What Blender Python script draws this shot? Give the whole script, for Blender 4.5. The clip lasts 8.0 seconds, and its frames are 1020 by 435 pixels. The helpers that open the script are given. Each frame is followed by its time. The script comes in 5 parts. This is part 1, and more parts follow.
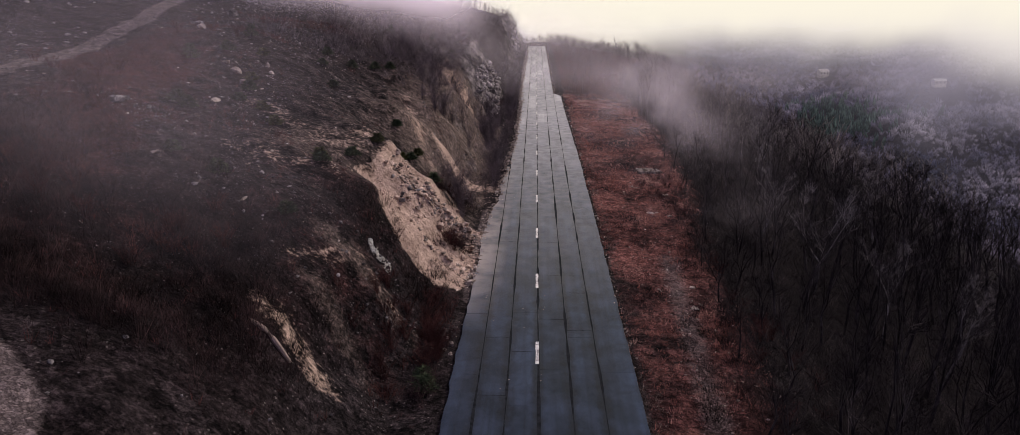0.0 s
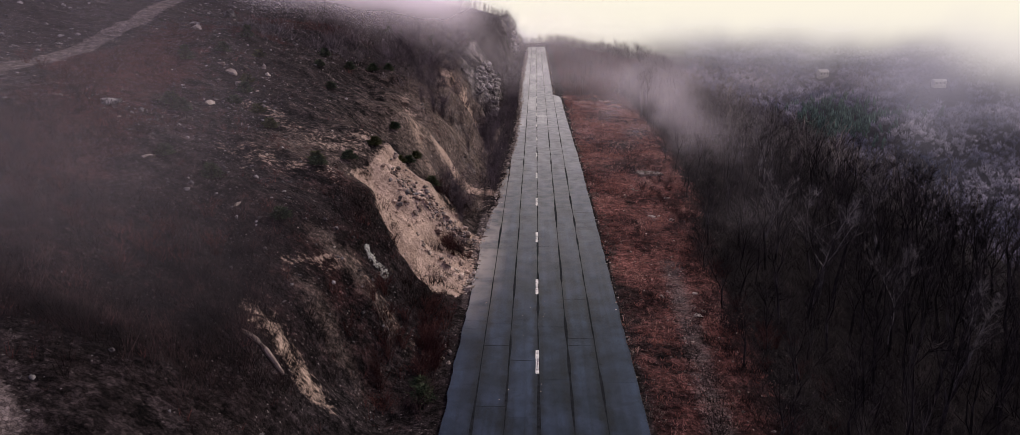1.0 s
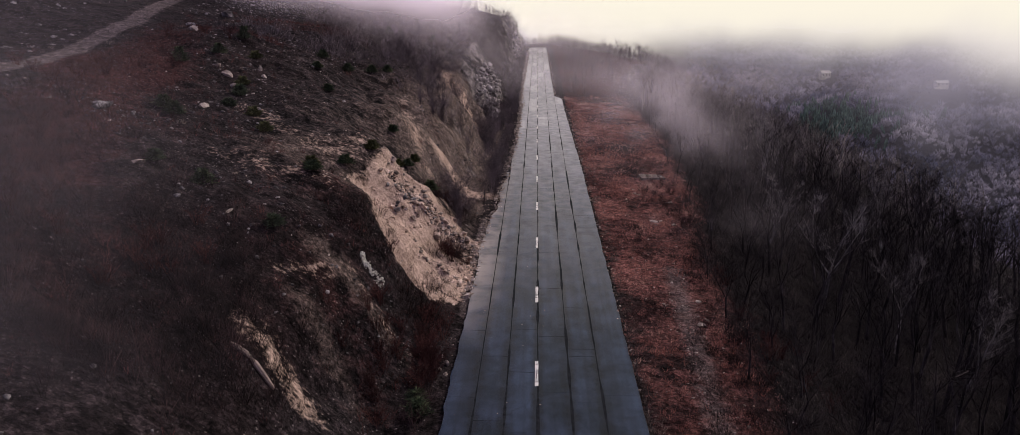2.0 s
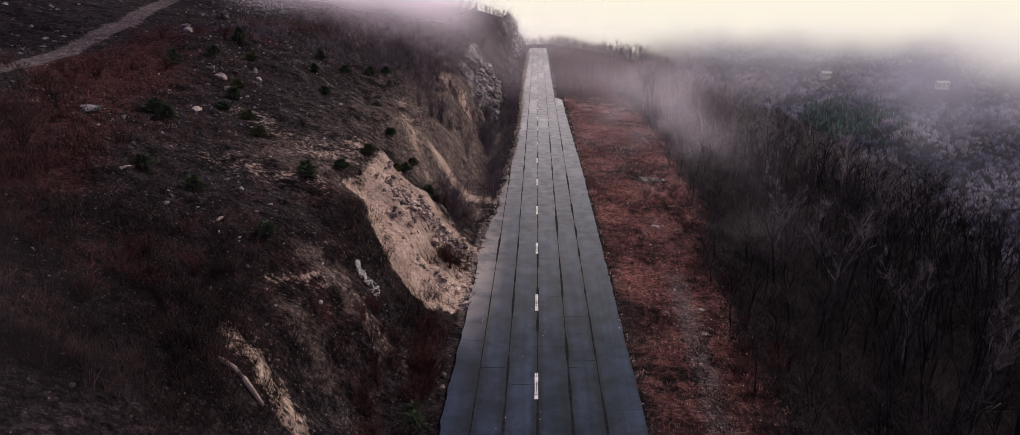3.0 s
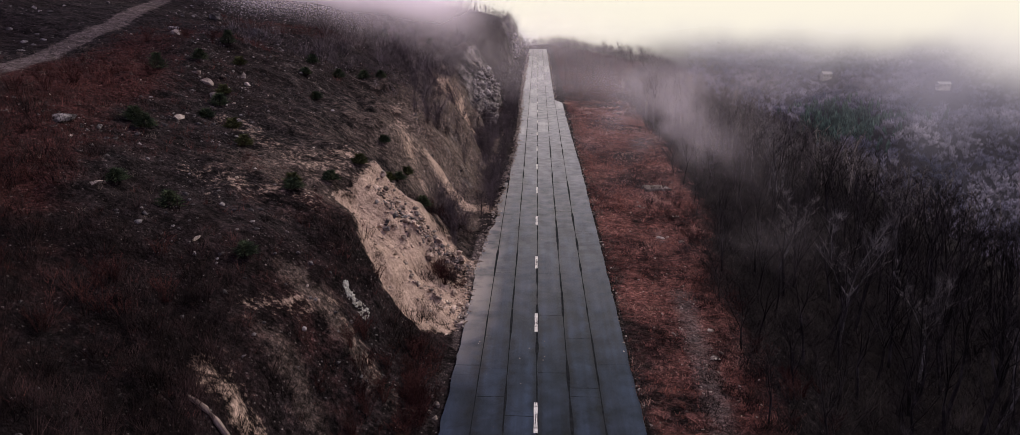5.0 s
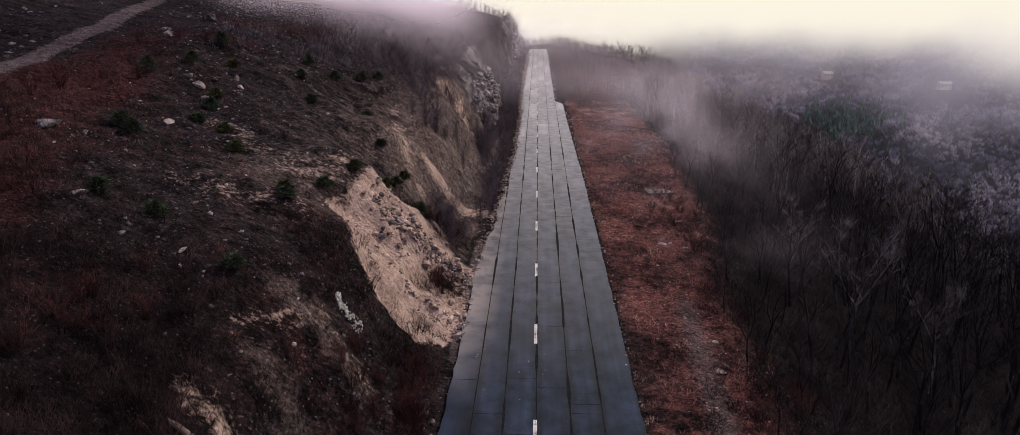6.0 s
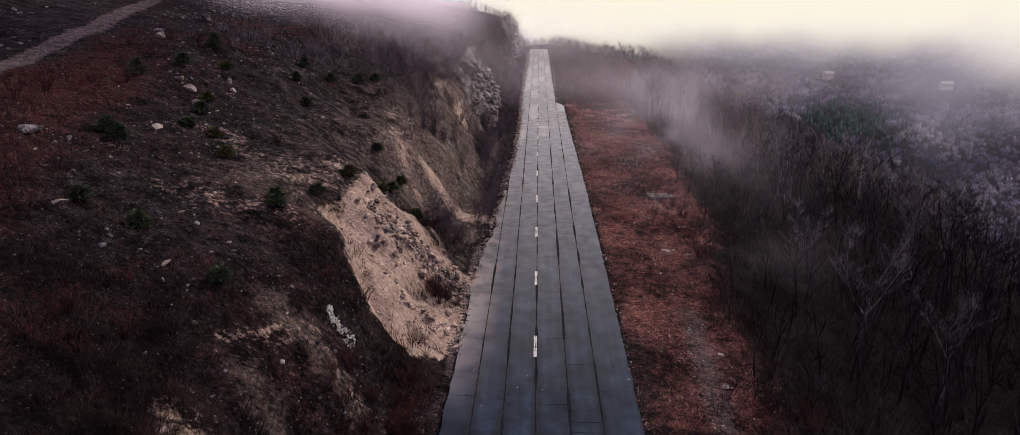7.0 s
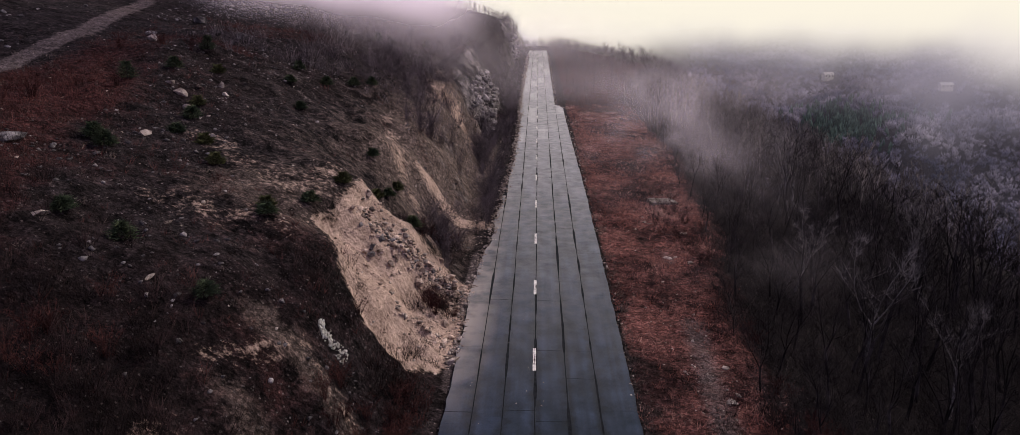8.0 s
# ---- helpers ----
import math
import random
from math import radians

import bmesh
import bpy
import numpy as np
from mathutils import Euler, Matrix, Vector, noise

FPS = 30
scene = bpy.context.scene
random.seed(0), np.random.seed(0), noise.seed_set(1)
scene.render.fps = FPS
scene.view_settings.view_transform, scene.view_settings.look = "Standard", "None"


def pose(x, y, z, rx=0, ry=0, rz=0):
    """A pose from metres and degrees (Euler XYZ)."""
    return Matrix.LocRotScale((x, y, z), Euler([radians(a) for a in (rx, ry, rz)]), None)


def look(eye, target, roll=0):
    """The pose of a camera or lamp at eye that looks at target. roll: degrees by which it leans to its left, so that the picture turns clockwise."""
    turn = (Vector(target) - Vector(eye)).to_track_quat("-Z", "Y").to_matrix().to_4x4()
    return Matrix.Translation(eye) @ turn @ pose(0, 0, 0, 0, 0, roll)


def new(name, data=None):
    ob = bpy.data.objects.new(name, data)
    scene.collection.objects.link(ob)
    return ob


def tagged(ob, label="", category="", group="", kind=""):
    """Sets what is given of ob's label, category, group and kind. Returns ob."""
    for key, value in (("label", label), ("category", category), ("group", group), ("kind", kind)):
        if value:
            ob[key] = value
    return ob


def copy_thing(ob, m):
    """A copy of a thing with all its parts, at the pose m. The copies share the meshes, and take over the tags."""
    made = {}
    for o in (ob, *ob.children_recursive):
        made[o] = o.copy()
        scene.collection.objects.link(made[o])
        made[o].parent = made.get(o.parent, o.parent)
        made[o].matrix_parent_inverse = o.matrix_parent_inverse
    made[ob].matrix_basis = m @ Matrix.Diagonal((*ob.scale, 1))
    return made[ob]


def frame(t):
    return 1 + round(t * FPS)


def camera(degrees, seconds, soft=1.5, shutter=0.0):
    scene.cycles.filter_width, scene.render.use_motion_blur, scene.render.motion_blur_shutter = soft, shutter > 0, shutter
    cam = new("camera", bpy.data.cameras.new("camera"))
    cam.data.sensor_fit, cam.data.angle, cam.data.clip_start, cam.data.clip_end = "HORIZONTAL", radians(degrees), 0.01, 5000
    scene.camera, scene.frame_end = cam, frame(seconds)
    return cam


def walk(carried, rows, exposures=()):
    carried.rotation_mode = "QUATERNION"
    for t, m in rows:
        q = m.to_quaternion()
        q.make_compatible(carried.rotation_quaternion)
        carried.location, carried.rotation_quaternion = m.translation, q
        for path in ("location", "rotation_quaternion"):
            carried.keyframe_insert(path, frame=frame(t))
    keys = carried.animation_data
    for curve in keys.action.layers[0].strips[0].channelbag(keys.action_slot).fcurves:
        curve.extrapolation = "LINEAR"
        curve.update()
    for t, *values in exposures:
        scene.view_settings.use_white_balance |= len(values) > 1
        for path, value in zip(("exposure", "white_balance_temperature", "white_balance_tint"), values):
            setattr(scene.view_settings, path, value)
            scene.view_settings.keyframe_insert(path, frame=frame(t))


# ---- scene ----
cam = camera(69.9, 8.0, soft=0.65)
PATH = [
    (0, (-0.229, -0.303, 22.044), (-0.297, 1.635, 21.556), -0.1),
    (0.5, (-0.241, 0.186, 22.081), (-0.308, 2.125, 21.594), -0.1),
    (1, (-0.254, 0.776, 22.132), (-0.321, 2.714, 21.645), -0.1),
    (1.5, (-0.218, 1.408, 22.21), (-0.287, 3.347, 21.723), -0.0),
    (3, (-0.137, 3.401, 22.409), (-0.208, 5.34, 21.923), -0.0),
    (3.5, (-0.152, 4.121, 22.498), (-0.222, 6.06, 22.012), 0.0),
    (4, (-0.156, 4.887, 22.599), (-0.226, 6.826, 22.114), 0.1),
    (4.5, (-0.149, 5.652, 22.696), (-0.219, 7.591, 22.21), 0.1),
    (6, (-0.095, 8.096, 22.991), (-0.166, 10.034, 22.503), 0.1),
    (6.5, (-0.054, 8.961, 23.093), (-0.126, 10.898, 22.603), 0.1),
    (7, (-0.024, 9.829, 23.162), (-0.097, 11.768, 22.673), 0.1),
    (7.5, (0.014, 10.654, 23.255), (-0.059, 12.593, 22.768), 0.1),
    (8, (-0.021, 11.326, 23.351), (-0.092, 13.266, 22.864), 0.1),
]
walk(cam, [(t, look(eye, target, roll)) for t, eye, target, roll in PATH])

# ---- daylight: a bright overcast sky, the sun veiled by cloud ahead of the road ----
world = bpy.data.worlds.new("overcast_sky")
world.use_nodes = True
scene.world = world
wn, wl = world.node_tree.nodes, world.node_tree.links
sky = wn.new("ShaderNodeTexSky")
sky.sky_type, sky.sun_disc = "NISHITA", False
sky.sun_elevation, sky.sun_rotation = radians(45), radians(50.7)
sky.air_density, sky.dust_density = 1.0, 8.0
clear_sky, cloud = wn["Background"], wn.new("ShaderNodeBackground")
clear_sky.inputs["Strength"].default_value = 0.022
cloud.inputs["Color"].default_value, cloud.inputs["Strength"].default_value = (1.0, 0.88, 1.50, 1), 0.265
both = wn.new("ShaderNodeAddShader")
wl.new(sky.outputs["Color"], clear_sky.inputs["Color"])
wl.new(clear_sky.outputs[0], both.inputs[0])
wl.new(cloud.outputs[0], both.inputs[1])
wl.new(both.outputs[0], wn["World Output"].inputs["Surface"])
sun = new("sun", bpy.data.lights.new("sun", "SUN"))
sun.data.energy, sun.data.angle, sun.data.color = 2.35, radians(12), (1.0, 0.90, 0.86)
sun.matrix_world = look((0, 0, 0), (-0.55, -0.45, -0.70))

# ---- terrain ----
GRADE = 0.0524          # the road climbs 5.2 in 100
ROAD_END = 322.0
STRIPS = [-5.15, -3.52, -1.78, 0.05, 1.95, 3.75, 5.9]      # the paving lanes' seams
_rng = np.random.default_rng(7)
_lat = _rng.random((256, 256))


def vnoise(x, y):
    """Smooth value noise, 0 to 1, of period 1."""
    x, y = np.asarray(x, float), np.asarray(y, float)
    xi, yi = np.floor(x).astype(int), np.floor(y).astype(int)
    fx, fy = x - xi, y - yi
    fx, fy = fx * fx * (3 - 2 * fx), fy * fy * (3 - 2 * fy)
    g = lambda i, j: _lat[i & 255, j & 255]
    return (g(xi, yi) * (1 - fx) + g(xi + 1, yi) * fx) * (1 - fy) + (g(xi, yi + 1) * (1 - fx) + g(xi + 1, yi + 1) * fx) * fy


def fbm(x, y, size, octaves=4, gain=0.5):
    """Layered noise about 0, from -1 to 1, whose largest forms are size metres."""
    total, amp, norm = 0.0, 1.0, 0.0
    for k in range(octaves):
        f = 2.03 ** k / size
        total = total + amp * (vnoise(np.asarray(x) * f + 17.3 * k, np.asarray(y) * f + 5.1 * k) * 2 - 1)
        norm, amp = norm + amp, amp * gain
    return total / norm


def ramp(v, a, b):
    k = np.clip((np.asarray(v, float) - a) / (b - a), 0, 1)
    return k * k * (3 - 2 * k)


def ridged(x, y, size, octaves=4):
    total, amp = 0.0, 1.0
    for k in range(octaves):
        f = 2.1 ** k / size
        total = total + amp * (1 - np.abs(vnoise(np.asarray(x) * f + 9.7 * k, np.asarray(y) * f + 3.3 * k) * 2 - 1))
        amp *= 0.5
    return total / 1.9 - 0.5


def spot(x, y, cx, cy, rx, ry, turn=0.0):
    c, s = math.cos(math.radians(turn)), math.sin(math.radians(turn))
    dx, dy = x - cx, y - cy
    return np.exp(-(((dx * c + dy * s) / rx) ** 2 + ((dy * c - dx * s) / ry) ** 2))


def run(x, y, a, b, wide):
    """A streak from a to b that fades over its width."""
    x, y = np.asarray(x, float), np.asarray(y, float)
    t = np.clip(((x - a[0]) * (b[0] - a[0]) + (y - a[1]) * (b[1] - a[1])) / ((b[0] - a[0]) ** 2 + (b[1] - a[1]) ** 2), 0, 1)
    return np.exp(-((np.hypot(x - a[0] - t * (b[0] - a[0]), y - a[1] - t * (b[1] - a[1])) / wide) ** 2))


SLIDE = [(-14.4, 58.6), (-13.6, 62.6), (-12.7, 68.2), (-10.8, 71.2), (-8.2, 69.8), (-5.4, 67.2), (-5.2, 61.0), (-5.6, 53.6), (-7.8, 51.9), (-10.2, 51.4), (-12.0, 53.2), (-13.0, 55.6)]


def inside(x, y, ring):
    """Distance in from the outline of a patch, negative outside it."""
    x, y = np.asarray(x, float), np.asarray(y, float)
    best, odd = np.full(np.shape(x), 1e9), np.zeros(np.shape(x), bool)
    for (x0, y0), (x1, y1) in zip(ring, ring[1:] + ring[:1]):
        t = np.clip(((x - x0) * (x1 - x0) + (y - y0) * (y1 - y0)) / ((x1 - x0) ** 2 + (y1 - y0) ** 2), 0, 1)
        best = np.minimum(best, np.hypot(x - x0 - t * (x1 - x0), y - y0 - t * (y1 - y0)))
        if y0 != y1:
            odd = odd ^ (((y0 > y) != (y1 > y)) & (x < x0 + (y - y0) * (x1 - x0) / (y1 - y0)))
    return np.where(odd, best, -best)


def slide_depth(x, y):
    return inside(x, y, SLIDE) + 1.3 * fbm(x, y, 3.4, 5, 0.6)


def slide_scar(x, y):
    """The fresh landslide over the road, a fan from its broken head down to the verge."""
    return ramp(slide_depth(x, y), -0.9, 0.9)


def scree_cover(x, y):
    """Where the hillside has slid and lies bare."""
    c = 1.15 * slide_scar(x, y) * (1 - 0.35 * run(x, y, (-11.0, 62.4), (-6.2, 65.2), 0.7)) * (1 - 0.7 * spot(x, y, -6.6, 62.5, 1.6, 2.6)) * (1 - 0.85 * spot(x, y, -9.2, 68.6, 1.3, 1.5)) * (1 - 0.7 * spot(x, y, -11.2, 55.0, 0.6, 1.0)) * (1 - 0.6 * spot(x, y, -9.0, 59.5, 0.6, 0.9))
    c = c + 1.0 * run(x, y, (-10.6, 83.6), (-6.0, 84.2), 1.6) + 0.95 * run(x, y, (-12.8, 115), (-9.6, 108), 2.8) + 0.5 * run(x, y, (-15.9, 88.5), (-13.2, 80.5), 0.9)
    c = c + 0.42 * run(x, y, (-13.2, 79.5), (-9.8, 76.5), 1.0) + 0.30 * run(x, y, (-14.8, 41.2), (-12.6, 43.6), 1.0) + 0.30 * run(x, y, (-11.8, 45.4), (-7.2, 43.6), 0.8)
    return c + 0.5 * run(x, y, (-14.8, 36.0), (-11.4, 34.2), 1.1) + 0.3 * run(x, y, (-22, 52), (-16, 54), 2.0) + 0.3 * run(x, y, (-24, 64), (-17, 60), 2.4) + 0.35 * spot(x, y, -15.5, 64, 2.0, 3.0)


# height of the hillside over the road, by distance out from the centre line, at three stations along it
U_KNOTS = [0, 5.0, 6.2, 7.6, 9.0, 10.6, 13.0, 16.0, 21.0, 26.0, 33.0, 45.0, 70.0, 140.0, 400.0, 1500.0]
H_NEAR = [-.3, -.25, -.25, -.2, 0.9, 2.5, 5.5, 7.7, 9.6, 11.4, 12.8, 14.5, 18.0, 24.0, 20, -60]
H_MID = [-.3, -.25, 0.1, 1.1, 2.4, 5.2, 7.4, 8.8, 11.0, 12.9, 15.2, 17.0, 21.0, 28.0, 20, -60]
H_FAR = [-.3, -.25, -.2, 0.3, 2.4, 5.6, 8.6, 10.2, 12.2, 14.4, 17.2, 18.6, 24.0, 34.0, 25, -60]
H_END = [-.3, -.25, -.2, 0.6, 3.5, 7.5, 10.5, 11.8, 13.2, 14.5, 16.0, 19.0, 24.0, 30.0, 10, -80]
# the valley side, by distance beyond the edge of the bench
V_KNOTS = [0, 4, 9, 15, 25, 36, 60, 110, 220, 420, 3000]
V_DROP = [0, -1.2, -3.6, -6.8, -10.0, -13.0, -22.0, -56.0, -130.0, -160.0, -165]


TRAIL = [(-15.5, 10), (-17.2, 19), (-18.4, 22), (-21, 24), (-33, 31), (-41, 43), (-42, 56), (-43.2, 64), (-43.8, 70.5), (-44.3, 75.5), (-45.3, 81.5), (-47.2, 88.6), (-50.6, 97.5), (-53, 105),
         (-55.6, 113.5), (-57.8, 121), (-66, 140), (-90, 170)]


def trail_distance(x, y):
    best = np.full(np.shape(x), 1e9)
    for (x0, y0), (x1, y1) in zip(TRAIL, TRAIL[1:]):
        t = np.clip(((x - x0) * (x1 - x0) + (y - y0) * (y1 - y0)) / ((x1 - x0) ** 2 + (y1 - y0) ** 2), 0, 1)
        best = np.minimum(best, np.hypot(x - x0 - t * (x1 - x0), y - y0 - t * (y1 - y0)))
    return best


def bench_edge(y):
    return np.interp(y, [30, 48, 56, 68, 78, 98, 130, 170], [11.4, 12.5, 13.6, 14.8, 16.0, 18.2, 20.0, 19.0]) + 0.5 * np.sin(np.asarray(y) / 6.0) + 46.0 * ramp(y, 170, 420)


def ground_height(x, y, detail=True):
    x, y = np.asarray(x, float), np.asarray(y, float)
    base = GRADE * np.clip(y, -400, 330) - 0.0003 * np.clip(y - 330, 0, 700) ** 2 * 0.5
    u = -x + (1.3 * fbm(x * 0.3, y, 13, 2) + 0.5 * fbm(x, y, 4, 2)) * ramp(-x, 5.6, 9.5) * (1 - ramp(-x, 16, 30))
    near, mid, far, end = (np.interp(u, U_KNOTS, h) for h in (H_NEAR, H_MID, H_FAR, H_END))
    k1, k2, k3 = ramp(y, 37, 58), ramp(y, 66, 84), ramp(y, 130, 230)
    left = near * (1 - k1) + (mid * (1 - k2) + (far * (1 - k3) + end * k3) * k2) * k1
    v = x - bench_edge(y)
    right = -0.3 + np.interp(v, V_KNOTS, V_DROP) - 0.25 * ramp(x, 6.5, 14)
    side = np.where(x < 0, left, right)
    # the mountain across the valley
    d = np.hypot(x - 150, y - 120)
    mount = -158 + 190 * ramp(d, 430, 1250) + 75 * fbm(x, y, 420, 4) * ramp(d, 430, 800) + 34 * ridged(x, y, 210, 3) * ramp(d, 430, 620)
    mount = mount + 34 * run(x, y, (640, 790), (400, 790), 62) + 26 * run(x, y, (560, 1000), (440, 900), 50) - 26 * run(x, y, (330, 880), (600, 880), 45)
    z = np.where(x > 0, np.maximum(base + side, np.where(d > 380, mount, -1e3)), base + side)
    # the slide has dug a hollow under a broken head scarp, and a hollow lies behind it
    dug = slide_depth(x, y)
    z = z - 1.3 * ramp(dug, -0.2, 0.7) * ramp(-x, 6.5, 11) - 0.3 * ramp(dug, 0.2, 1.5) + 0.5 * run(x, y, (-12.4, 61.6), (-6.4, 64.8), 1.2)
    z = z + ramp(dug, 0, 1) * ramp(-x, 5.6, 7.5) * (1.7 * ridged(x * 0.4, y * 1.3, 2.6, 4) + 0.4 * fbm(x, y, 1.3, 3)) - 3.0 * spot(x, y, -11.8, 70.8, 2.6, 4.2) - 1.4 * spot(x, y, -11.8, 79.5, 2.4, 3.5)
    z = z - 16 * ramp(y, 240, 345) * ramp(x, 7, 100)
    z = z + ramp(y, 328, 350) * 3.0 * fbm(x, y, 48, 3) * (1 - ramp(np.abs(x), 200, 300))
    gully = ramp(u, 7.0, 11.0) * (1 - ramp(u, 15, 22)) * ramp(y, 52, 62) * (1 - ramp(y, 125, 150))
    z = z + gully * 0.8 * np.cos(2 * np.pi * (y + 0.25 * (u - 10) - 79 + 2 * np.sin(y / 7.0)) / 12.5)
    if detail:
        slope = ramp(u, 6.0, 11.0) * (0.1 + 0.9 * ramp(trail_distance(x, y), 2, 10))
        wild = slope + ramp(x, 7.0, 20.0)
        z = z + slope * (1.1 * fbm(x, y, 14, 3) + 0.75 * ridged(x * 0.7 + y * 0.5, y * 0.35 - x * 0.25, 7, 4) * ramp(u, 7, 13))
        z = z + 0.45 * fbm(x, y, 3.2, 3) * (slope + 0.25 * ramp(x, 6.2, 9)) + 0.2 * fbm(x, y, 1.1, 3) * ramp(np.abs(x), 5.6, 7.5)
        z = z + 6 * wild * fbm(x, y, 90, 2) * ramp(np.abs(x), 50, 140)
        # two cliffs stand up beside the road
        wall = ramp(y, 112, 140) * (1 - ramp(y, 150, 172)) + ramp(y, 235, 285) * (1 - ramp(y, 318, 328))
        z = z + wall * (3.2 + 1.5 * fbm(y, x, 5, 3)) * ramp(u + 1.6 * fbm(y, x * 0.3, 4.5, 4), 7.9, 9.4) * (1 - ramp(u, 12, 19))
        # broken, stepped rock of the cuttings
        face = ramp(u, 6.4, 8.5) * (1 - ramp(u, 12, 15)) * ramp(y, 84, 105)
        z = z + face * (2.0 * ridged(y * 1.0, x * 2.0, 7, 4) + 0.9 * fbm(y, x * 2, 2.5, 3))
    return z
# ---- end terrain ----


# ---- materials ----
def shader(name, colours, size=1.0, rough=0.9, bump=0.3, fine=0.12, vary=0.0, spec=0.06, detail=6.0):
    """A rough natural surface: three colours mixed by noise of the given size in metres, fine grain and relief, each piece a little different."""
    m = bpy.data.materials.new(name)
    m.use_nodes = True
    n, l = m.node_tree.nodes, m.node_tree.links
    bsdf = n["Principled BSDF"]
    geo = n.new("ShaderNodeNewGeometry")
    big, small = n.new("ShaderNodeTexNoise"), n.new("ShaderNodeTexNoise")
    for tex, s, d in ((big, size, detail), (small, fine, 4.0)):
        l.new(geo.outputs["Position"], tex.inputs["Vector"])
        tex.inputs["Scale"].default_value, tex.inputs["Detail"].default_value = 1 / s, d
        tex.inputs["Roughness"].default_value = 0.62
    cr = n.new("ShaderNodeValToRGB")
    cr.color_ramp.elements[0].position, cr.color_ramp.elements[1].position = 0.38, 0.62
    cr.color_ramp.elements[0].color, cr.color_ramp.elements[1].color = (*colours[0], 1), (*colours[-1], 1)
    for k, c in enumerate(colours[1:-1]):
        cr.color_ramp.elements.new(0.38 + 0.24 * (k + 1) / (len(colours) - 1)).color = (*c, 1)
    l.new(big.outputs["Fac"], cr.inputs["Fac"])
    grain = n.new("ShaderNodeMapRange")
    grain.inputs["From Min"].default_value, grain.inputs["From Max"].default_value = 0.25, 0.75
    grain.inputs["To Min"].default_value, grain.inputs["To Max"].default_value = 0.6, 1.35
    l.new(small.outputs["Fac"], grain.inputs["Value"])
    mul = n.new("ShaderNodeVectorMath")
    mul.operation = "SCALE"
    l.new(cr.outputs["Color"], mul.inputs[0])
    l.new(grain.outputs["Result"], mul.inputs["Scale"])
    out = mul.outputs["Vector"]
    if vary:
        info, rnd, mul2 = n.new("ShaderNodeObjectInfo"), n.new("ShaderNodeMapRange"), n.new("ShaderNodeVectorMath")
        rnd.inputs["To Min"].default_value, rnd.inputs["To Max"].default_value = 1 - vary, 1 + vary
        mul2.operation = "SCALE"
        isl, add, fr = n.new("ShaderNodeNewGeometry"), n.new("ShaderNodeMath"), n.new("ShaderNodeMath")
        add.operation, fr.operation = "ADD", "FRACT"
        l.new(info.outputs["Random"], add.inputs[0])
        l.new(isl.outputs["Random Per Island"], add.inputs[1])
        l.new(add.outputs[0], fr.inputs[0])
        l.new(fr.outputs[0], rnd.inputs["Value"])
        l.new(out, mul2.inputs[0])
        l.new(rnd.outputs["Result"], mul2.inputs["Scale"])
        out = mul2.outputs["Vector"]
    l.new(out, bsdf.inputs["Base Color"])
    bsdf.inputs["Roughness"].default_value = rough
    bsdf.inputs["Specular IOR Level"].default_value = spec
    if bump:
        b = n.new("ShaderNodeBump")
        b.inputs["Strength"].default_value, b.inputs["Distance"].default_value = bump, fine
        l.new(small.outputs["Fac"], b.inputs["Height"])
        l.new(b.outputs["Normal"], bsdf.inputs["Normal"])
    return m


